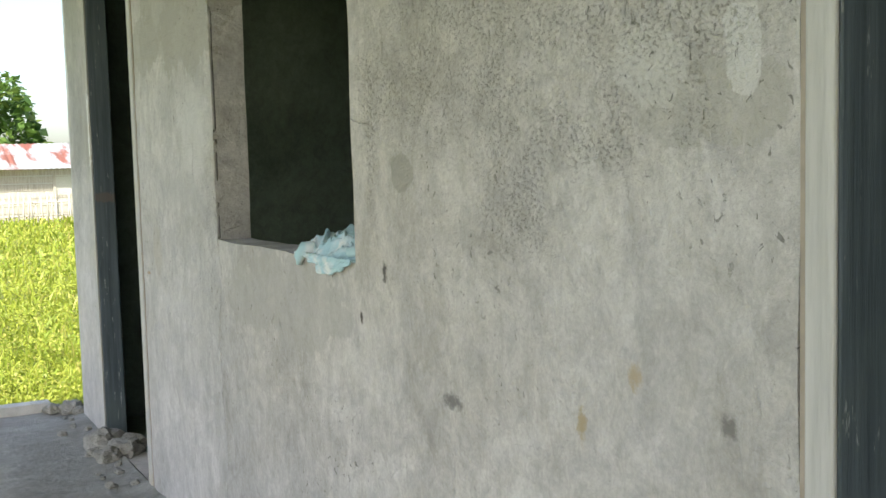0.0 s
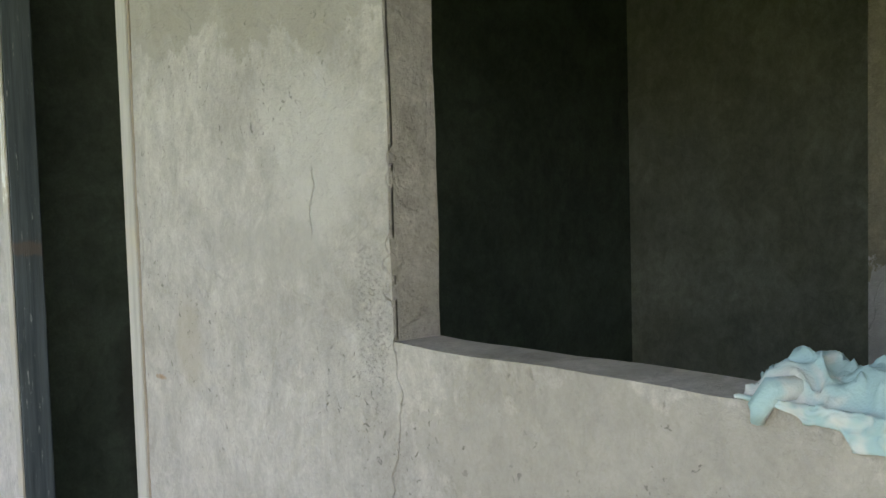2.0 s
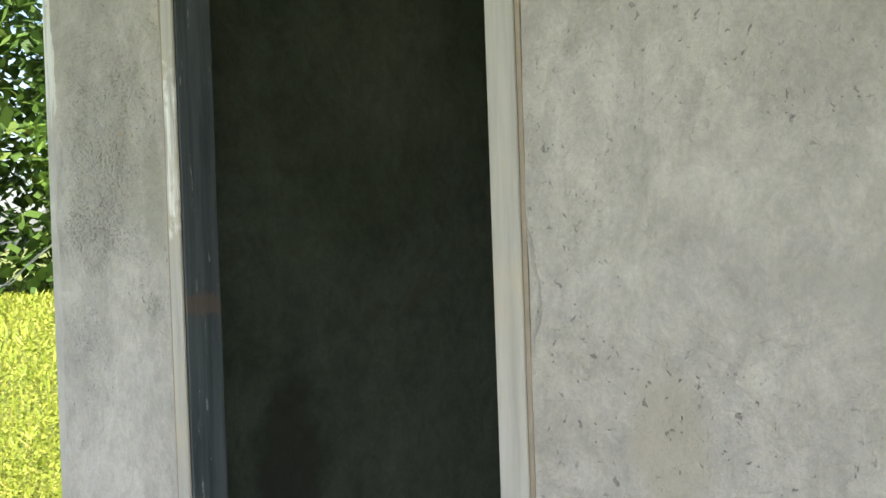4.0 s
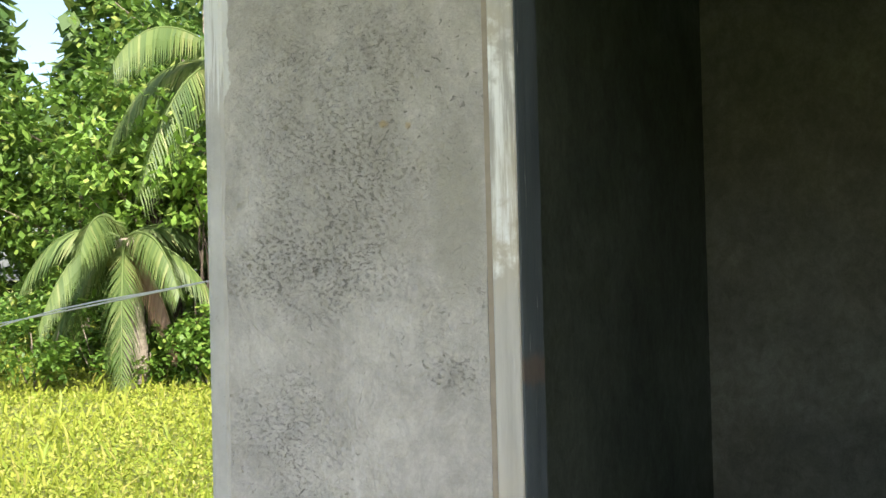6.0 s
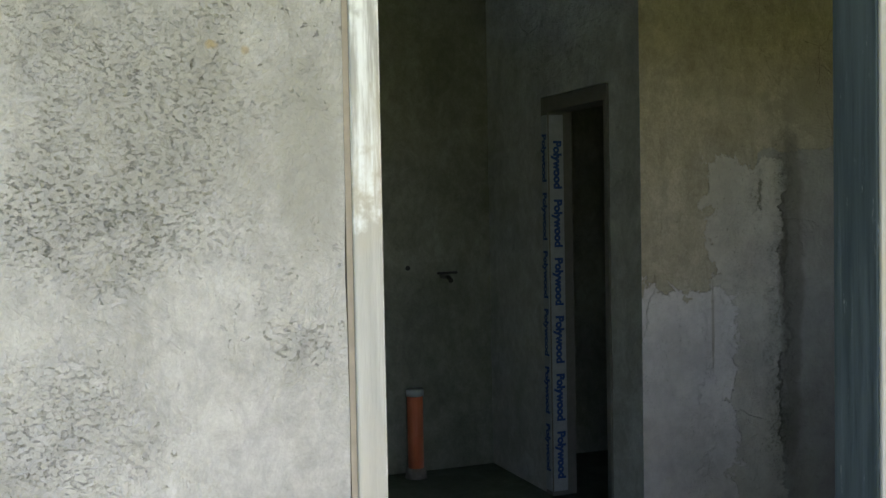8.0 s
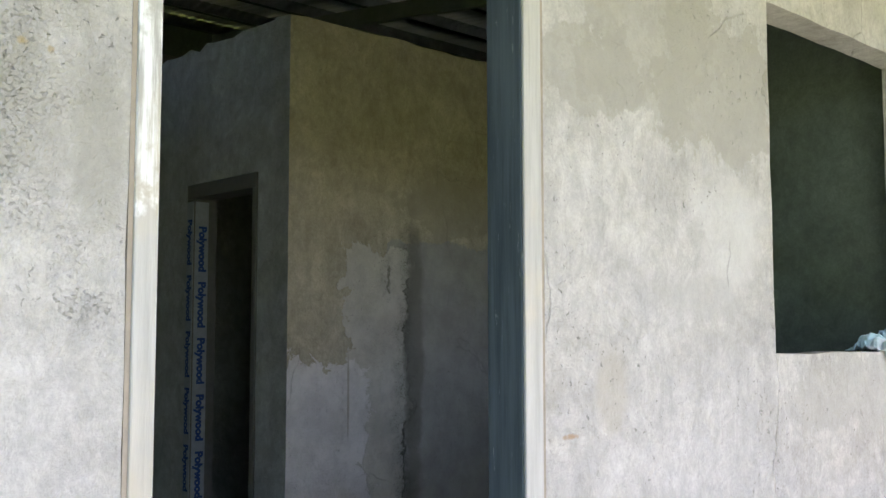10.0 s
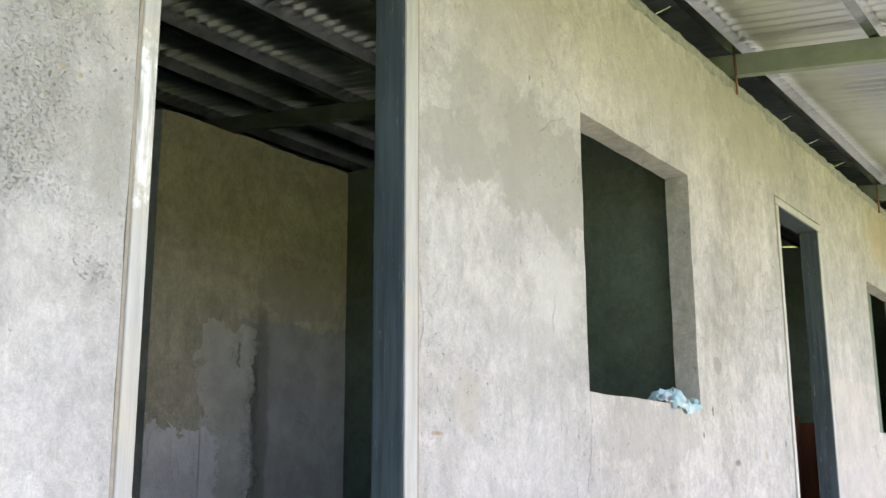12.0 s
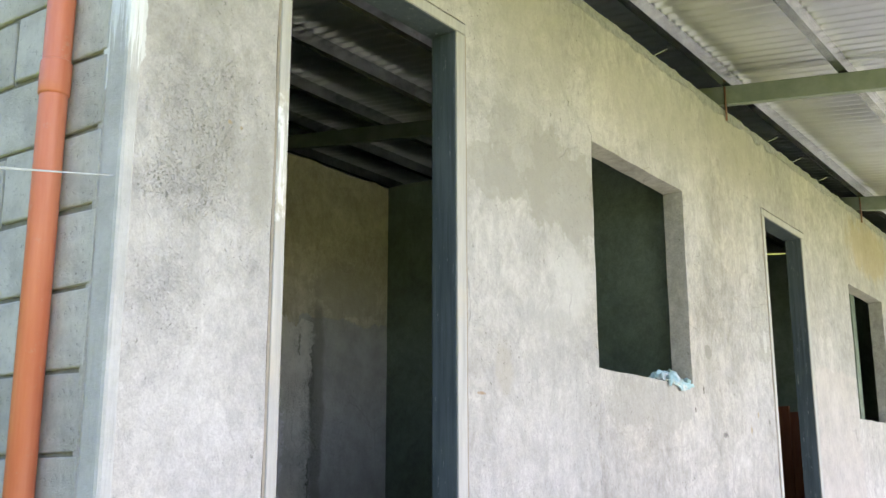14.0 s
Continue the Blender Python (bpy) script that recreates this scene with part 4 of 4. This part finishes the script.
def palm(x, y, h, fronds, lean=(0.0, 0.0), length=3.2, dry=2, label="tall coconut palm with ringed trunk and arching fronds", phase=0.0):
    thing = empty("palm_tree", (x, y, GROUND), label, "palm tree", "coconut palms")
    pts, rad = [], []
    steps = int(h / 0.14)
    for i in range(steps + 1):
        f = i / steps
        pts.append((x + lean[0] * f * f, y + lean[1] * f * f, GROUND - 0.05 + h * f))
        rad.append((0.20 - 0.06 * f + 0.10 * math.exp(-f * 14)) * (1.0 + (0.06 if i % 2 else -0.02)))
    child(part("trunk", tube(pts, rad, 12), M_PALMBARK), thing)
    top = Vector(pts[-1])
    for k in range(fronds):
        a = k * 2.399 + phase
        up = 1.0 - 1.75 * (k / fronds)
        L = length * (0.9 + 0.2 * math.sin(k * 3.1))
        out = Vector((math.cos(a), math.sin(a), 0))
        spine = []
        for i in range(13):
            f = i / 12
            spine.append(top + out * (L * (f * (0.85 if up > -0.3 else 0.6)) * (1 - 0.2 * f)) + Vector((0, 0, L * (up * 0.75 * f - (0.75 if up > -0.3 else 0.4) * f * f))))
        old = k >= fronds - dry
        fr = child(part("frond", tube(spine, [0.035 - 0.0025 * i for i in range(13)], 5), M_DRYPALM if old else M_PALM), thing)
        n = 46
        verts, faces = [], []
        for s in (-1, 1):
            for i in range(n):
                f = 0.12 + 0.88 * i / n
                q = min(11, int(f * 12))
                p = spine[q].lerp(spine[q + 1], f * 12 - q)
                along = (spine[q + 1] - spine[q]).normalized()
                across = along.cross(Vector((0, 0, 1))).normalized() * s
                ll = L * 0.27 * (math.sin(math.pi * (0.12 + 0.8 * f)) ** 0.6) * (0.88 + 0.2 * noise.noise(Vector((i * 0.7, k, s))))
                d = (across * 0.75 + along * 0.55 + Vector((0, 0, -0.45 - 0.6 * f - 0.5 * (1 if old else 0) + 0.35 * noise.noise(Vector((i * 0.9, k * 3.0, s)))))).normalized()
                w = along * 0.026
                e = p + d * ll + Vector((0.05 * noise.noise(Vector((i, k, 2.0))), 0, -0.3 * ll))
                mdl = p + d * ll * 0.55
                b = len(verts)
                verts += [p - w, mdl - w * 0.8, e, mdl + w * 1.1 + Vector((0, 0, 0.01)), p + w]
                faces.append((b, b + 1, b + 2, b + 3, b + 4))
        lf = raw("leaflet_fringe", [tuple(v) for v in verts], faces, M_DRYPALM if old else M_PALM)
        child(lf, thing)
        lf.parent = fr
        lf.matrix_parent_inverse = Matrix.Identity(4)
        fr.matrix_parent_inverse = Matrix.Translation(thing.location).inverted()
    for k in range(5):
        bm = bmesh.new()
        bmesh.ops.create_icosphere(bm, subdivisions=2, radius=0.13)
        for v in bm.verts:
            v.co = Vector((v.co.x, v.co.y, v.co.z * 1.2)) + top + Vector((0.26 * math.cos(k * 1.25), 0.26 * math.sin(k * 1.25), -0.28))
        child(part("coconut", bm, M_PALM), thing)


def climber(az, d, low, label):
    """A leafy creeper wound up a palm: stems, hanging dead strips and clusters of drooping leaves."""
    x, y = at_azimuth(az, d)
    thing = empty("climbing_vine", (x, y, GROUND), label, "vine")
    rr = random.Random(int(az * 10))
    right = Vector((math.cos(radians(az)), -math.sin(radians(az)), 0))
    tips = []
    for k in range(12):
        top = 2.6 + 1.7 * rr.random()
        s = Vector((x, y, GROUND - 0.04)) + right * rr.uniform(-0.25, 0.25)
        e = Vector((x, y, GROUND + top)) + right * rr.uniform(-1.2, 1.25)
        mid = s.lerp(e, 0.6)
        mid.x, mid.y = x + (mid.x - x) * 0.3, y + (mid.y - y) * 0.3
        child(part("stem", tube([s, mid, e], [0.03, 0.022, 0.01], 6), M_BARK), thing)
        tips += [e, mid.lerp(e, 0.5), mid.lerp(e, 0.8)]
    for k in range(30):
        top = Vector((x, y, GROUND + rr.uniform(1.6, 3.4))) + right * rr.gauss(-0.05, 0.25)
        drop = rr.uniform(0.8, 2.4)
        end = Vector((top.x + rr.gauss(0, 0.1), top.y + rr.gauss(0, 0.1), max(GROUND + 0.1, top.z - drop)))
        child(part("dead_strip", tube([top, top.lerp(end, 0.5) + right * rr.gauss(0, 0.05), end], [0.012, 0.022, 0.006], 5), M_DEAD), thing)
    cl = []
    for t in tips:
        for _ in range(3):
            cl.append((t.x + rr.gauss(0, 0.32), t.y + rr.gauss(0, 0.32), t.z + rr.gauss(0.1, 0.28)))
    cl = np.array(cl)
    cl = cl[cl[:, 2] > GROUND + low]
    n = 2600
    pick = rnd.integers(0, len(cl), n)
    c = cl[pick] + rnd.normal(0, 1, (n, 3)) * np.array([0.16, 0.16, 0.09])
    p, idx = leaf_cloud(c, rnd.uniform(0.7, 1.4, n) * 0.17, rnd, 0.55, 0.55)
    child(cloud_object("foliage", p, idx, M_VINE), thing)


climber(54.2, 16.6, 2.5, "bright green creeper with hanging dead strips on a palm trunk")
climber(59.3, 19.0, 2.9, "leafy green creeper hanging beside the bamboo hut")
climber(50.3, 18.2, 1.2, "leafy green creeper in the shade of the palms")
x, y = at_azimuth(54.0, 17.5)
palm(x, y, 5.4, 17, (0.3, 0.1), 3.6, 0, "coconut palm with drooping green fronds", 0.4)
x, y = at_azimuth(49.0, 16.5)
palm(x, y, 2.4, 13, (0.0, 0.2), 2.6, 1, "young low coconut palm with drooping fronds", 1.1)
x, y = at_azimuth(62.3, 18.5)
palm(x, y, 5.3, 16, (0.2, -0.2), 3.5, 4, "coconut palm with hanging dry brown fronds", 2.0)
x, y = at_azimuth(72.1, 18.6)
palm(x, y, 4.6, 17, (0.0, 0.0), 3.3, 1, phase=0.8)
x, y = at_azimuth(76.8, 25.0)
palm(x, y, 6.3, 15, (0.2, -0.1), 3.3, 2, phase=2.6)
x, y = at_azimuth(68.5, 26.0)
palm(x, y, 6.8, 15, (0.3, 0.2), 3.3, 2, phase=1.7)
x, y = at_azimuth(8.5, 52.0)
palm(x, y, 3.0, 13, (0.2, 0.2), 2.8, 1, phase=0.2)


def far_woods():
    """A belt of trees far behind, one mass of large leaves with an uneven top."""
    n = 110000
    a = rnd.uniform(-25, 105, n)
    d = rnd.uniform(36, 46, n) + np.where(a < 19, 26, 0)
    ht = np.where(a < 19, 3.2, 17.0) * (0.72 + 0.28 * np.sin(a * 0.9) * np.sin(a * 0.37 + 1)) + np.where(a < 19, 6.0 * np.exp(-((a - 6.6) / 2.7) ** 4), 0)
    z = GROUND + rnd.random(n) ** 0.8 * ht
    c = np.stack([-0.45 + d * np.sin(np.radians(a)), 4.8 + d * np.cos(np.radians(a)), z], 1)
    bump = np.sin(c[:, 0] * 1.1) * np.sin(c[:, 1] * 1.3) * np.sin(z * 1.5)
    c = c[bump > -0.25]
    p, idx = leaf_cloud(c, rnd.uniform(0.35, 0.9, len(c)), rnd, 0.6, 0.4)
    tagged(cloud_object("far_woods", p, idx, M_FAR), "dense green woods in the distance", "trees", kind="stuff")


far_woods()


# ---- houses beyond the field ----
def hut():
    """A hut of woven bamboo panels under a gabled roof."""
    x, y = at_azimuth(57.6, 20.5)
    thing = empty("bamboo_hut", (x, y, GROUND), "small hut with woven bamboo walls half hidden by plants", "house")
    turn = Matrix.Translation((x, y, GROUND)) @ Matrix.Rotation(radians(-57), 4, "Z")

    def piece(name, bm, mat, parent=None, label=""):
        bm.transform(turn)
        ob = child(part(name, bm, mat, None, label), thing)
        return ob

    # local y points away from the field; front gable faces the field
    bm = bmesh.new()
    pr = [(-1.5, 0), (1.5, 0), (1.5, 1.95), (-0.3, 3.05), (-1.5, 1.95)]
    f = [bm.verts.new((px, -1.6, pz)) for px, pz in pr]
    b = [bm.verts.new((px, 1.8, pz)) for px, pz in pr]
    bm.faces.new(f)
    bm.faces.new(b[::-1])
    for i in range(5):
        bm.faces.new((f[i], b[i], b[(i + 1) % 5], f[(i + 1) % 5]))
    piece("wall", bm, M_BAMBOO, None, "woven bamboo wall panels")
    for run, drop, sgn in ((2.15, 1.3, 1), (1.55, 1.4, -1)):
        bm = box((-0.03, -2.0, 0), (math.hypot(run, drop), 2.1, 0.05))
        bm.transform(Matrix.Rotation(math.atan2(drop, run), 4, "Y"))
        if sgn < 0:
            bm.transform(Matrix.Rotation(math.pi, 4, "Z"))
        bm.transform(Matrix.Translation((-0.3, 0, 3.1)))
        piece("roof", bm, M_DEAD, None, "dark thatched roof slope")
    for px, top in ((-1.46, 1.97), (-0.3, 3.0), (0.45, 2.55), (1.46, 1.97)):
        piece("batten", box((px - 0.04, -1.67, 0), (px + 0.04, -1.61, top)), M_BAMBOO)
    for pz in (0.95, 1.95):
        piece("batten", box((-1.42, -1.66, pz - 0.03), (1.42, -1.612, pz + 0.03)), M_BAMBOO)
    # black panel paints the dark of the room behind the bars
    piece("window", box((-0.25, -1.64, 1.1), (0.4, -1.605, 1.75)), M_BLACK)
    for i in range(5):
        piece("window_bar", box((-0.22 + i * 0.13, -1.66, 1.1), (-0.19 + i * 0.13, -1.642, 1.75)), M_BAMBOO)
    # woven squares, every other one proud
    for i in range(18):
        for j in range(16):
            px, pz = -1.4 + i * 0.155, 0.1 + j * 0.155
            if (i + j) % 2 or (-0.4 < px < 0.4 and 0.95 < pz < 1.8) or pz > 2.9 - 0.75 * abs(px + 0.3):
                continue
            piece("weave_square", box((px, -1.622, pz), (px + 0.14, -1.603, pz + 0.14)), M_WEAVE)


hut()


def metal_roof_house(x, y, yaw, w, d, eave, ridge, label, roofmat, wallmat, fence=False):
    thing = empty("farm_house", (x, y, GROUND), label, "house")
    turn = Matrix.Translation((x, y, GROUND)) @ Matrix.Rotation(radians(yaw), 4, "Z")

    def piece(name, bm, mat, lbl=""):
        bm.transform(turn)
        return child(part(name, bm, mat, None, lbl), thing)

    piece("wall", box((-w / 2, 0, 0), (w / 2, d, eave + 0.1)), wallmat)
    for s in (0, 1):
        bm = bmesh.new()
        n = int(w / 0.09)
        rows = [(-0.5, eave), (d * 0.22, eave + (ridge - eave) * 0.5), (d / 2, ridge)] if s == 0 else [(d / 2, ridge), (d + 0.5, eave)]
        grid = [[bm.verts.new((-w / 2 - 0.4 + (w + 0.8) * i / n, ry, rz + 0.02 * (i % 2))) for i in range(n + 1)] for ry, rz in rows]
        for g, h in zip(grid, grid[1:]):
            for i in range(n):
                bm.faces.new((g[i], g[i + 1], h[i + 1], h[i]))
        bmesh.ops.solidify(bm, geom=bm.faces[:], thickness=0.03)
        piece("roof", bm, roofmat, "corrugated roof sheets with red rust streaks")
    k = int(w / 0.3)
    for i in range(7):
        piece("plank", box((-w / 2 - 0.01, -0.03, 0.05 + i * eave / 7), (w / 2 + 0.01, -0.002, 0.03 + (i + 1) * eave / 7 - 0.02)), M_WOODOLD)
    piece("window", box((w / 2 - 1.7, -0.05, eave * 0.5), (w / 2 - 0.5, -0.032, eave * 0.85)), M_CREAMWALL)
    for px in (w / 2 - 1.75, w / 2 - 0.45):
        piece("post", box((px - 0.05, -0.09, 0), (px + 0.05, -0.03, eave)), M_WOODOLD)


metal_roof_house(3.9, 41.0, 0, 8.0, 4.5, 1.95, 2.95, "low farm house with rust-streaked metal roof and plank walls", M_RROOF, M_CREAMWALL)
x, y = at_azimuth(74.5, 31.0)
metal_roof_house(x, y, -73, 5.0, 4.0, 2.4, 3.5, "old house with rusty metal roof behind the palms", M_RROOF, M_WOODOLD)


def fence():
    thing = empty("picket_fence", (4.0, 38.0, GROUND), "leaning bamboo picket fence in front of the farm house", "fence")
    rr = random.Random(9)
    for k in range(46):
        x = 0.8 + k * 0.16
        h = rr.uniform(0.8, 1.15)
        bm = tube([(x, 38.0, GROUND - 0.05), (x + rr.gauss(0, 0.06), 38.0 + rr.gauss(0, 0.05), GROUND + h)], 0.025, 5)
        child(part("picket", bm, M_WOODOLD), thing)
    for z in (0.3, 0.75):
        child(part("rail", tube([(0.7, 38.03, GROUND + z), (8.2, 38.03, GROUND + z + 0.05)], 0.025, 5), M_WOODOLD), thing)


fence()

# ---- block work of the end wall and slab edge ----
wall_north = part("wall_north", box((FX + 0.078, 5.205, -0.6), (REAR + 0.1, 5.313, 2.79)), M_MORTAR)
for v in wall_north.data.vertices:
    if v.co.z > 0:
        v.co.z = 2.79
# inside face takes the copy with room shade in its colour
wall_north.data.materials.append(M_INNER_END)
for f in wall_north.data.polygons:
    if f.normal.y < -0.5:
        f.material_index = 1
tagged(wall_north, "unplastered grey hollow-block end wall with rough mortar joints", "wall", kind="structure")


def block_mesh(w, h, seed):
    bm = box((0.0, -0.01, 0.0), (w, 0.016, h), 0.005)
    for v in bm.verts:
        v.co += noise.noise_vector(v.co * 9 + Vector((seed * 3.1, 0, 0))) * 0.004
    me = bpy.data.meshes.new("block")
    bm.to_mesh(me)
    bm.free()
    me.materials.append(M_BLOCK)
    return me


PITCH_X, PITCH_Z = 0.405, 0.1915
whole = [block_mesh(0.392, 0.179, s) for s in range(4)]
half = [block_mesh(0.19, 0.179, s + 9) for s in range(2)]
rr = random.Random(2)
for row in range(17):
    z = -0.565 + row * PITCH_Z
    x = FX + 0.085
    first = row % 2 == 0
    while x < 5.6:
        if z + 0.2 > min(2.79, 2.62 + SLOPE * (x - FX)):
            break
        ob = new("block", rr.choice(half if first else whole))
        ob.location = (x, 5.308 + rr.uniform(-0.002, 0.003), z + rr.uniform(-0.003, 0.003))
        ob.rotation_euler = (0, rr.gauss(0, 0.004), 0)
        ob.parent = wall_north
        x += 0.203 if first else PITCH_X
        first = False

edge = part("slab_kerb", box((-1.35, 5.551, -0.6), (FX + 0.05, 5.655, -0.02)), M_SLAB)
tagged(edge, "row of grey hollow blocks along the porch slab edge", "kerb", kind="structure")
kerb = block_mesh(0.38, 0.06, 30)
for k in range(5):
    ob = new("block", kerb)
    ob.scale = (1, 3.2, 1)
    ob.location = (-1.3 + k * 0.41, 5.60, -0.025)
    ob.parent = edge
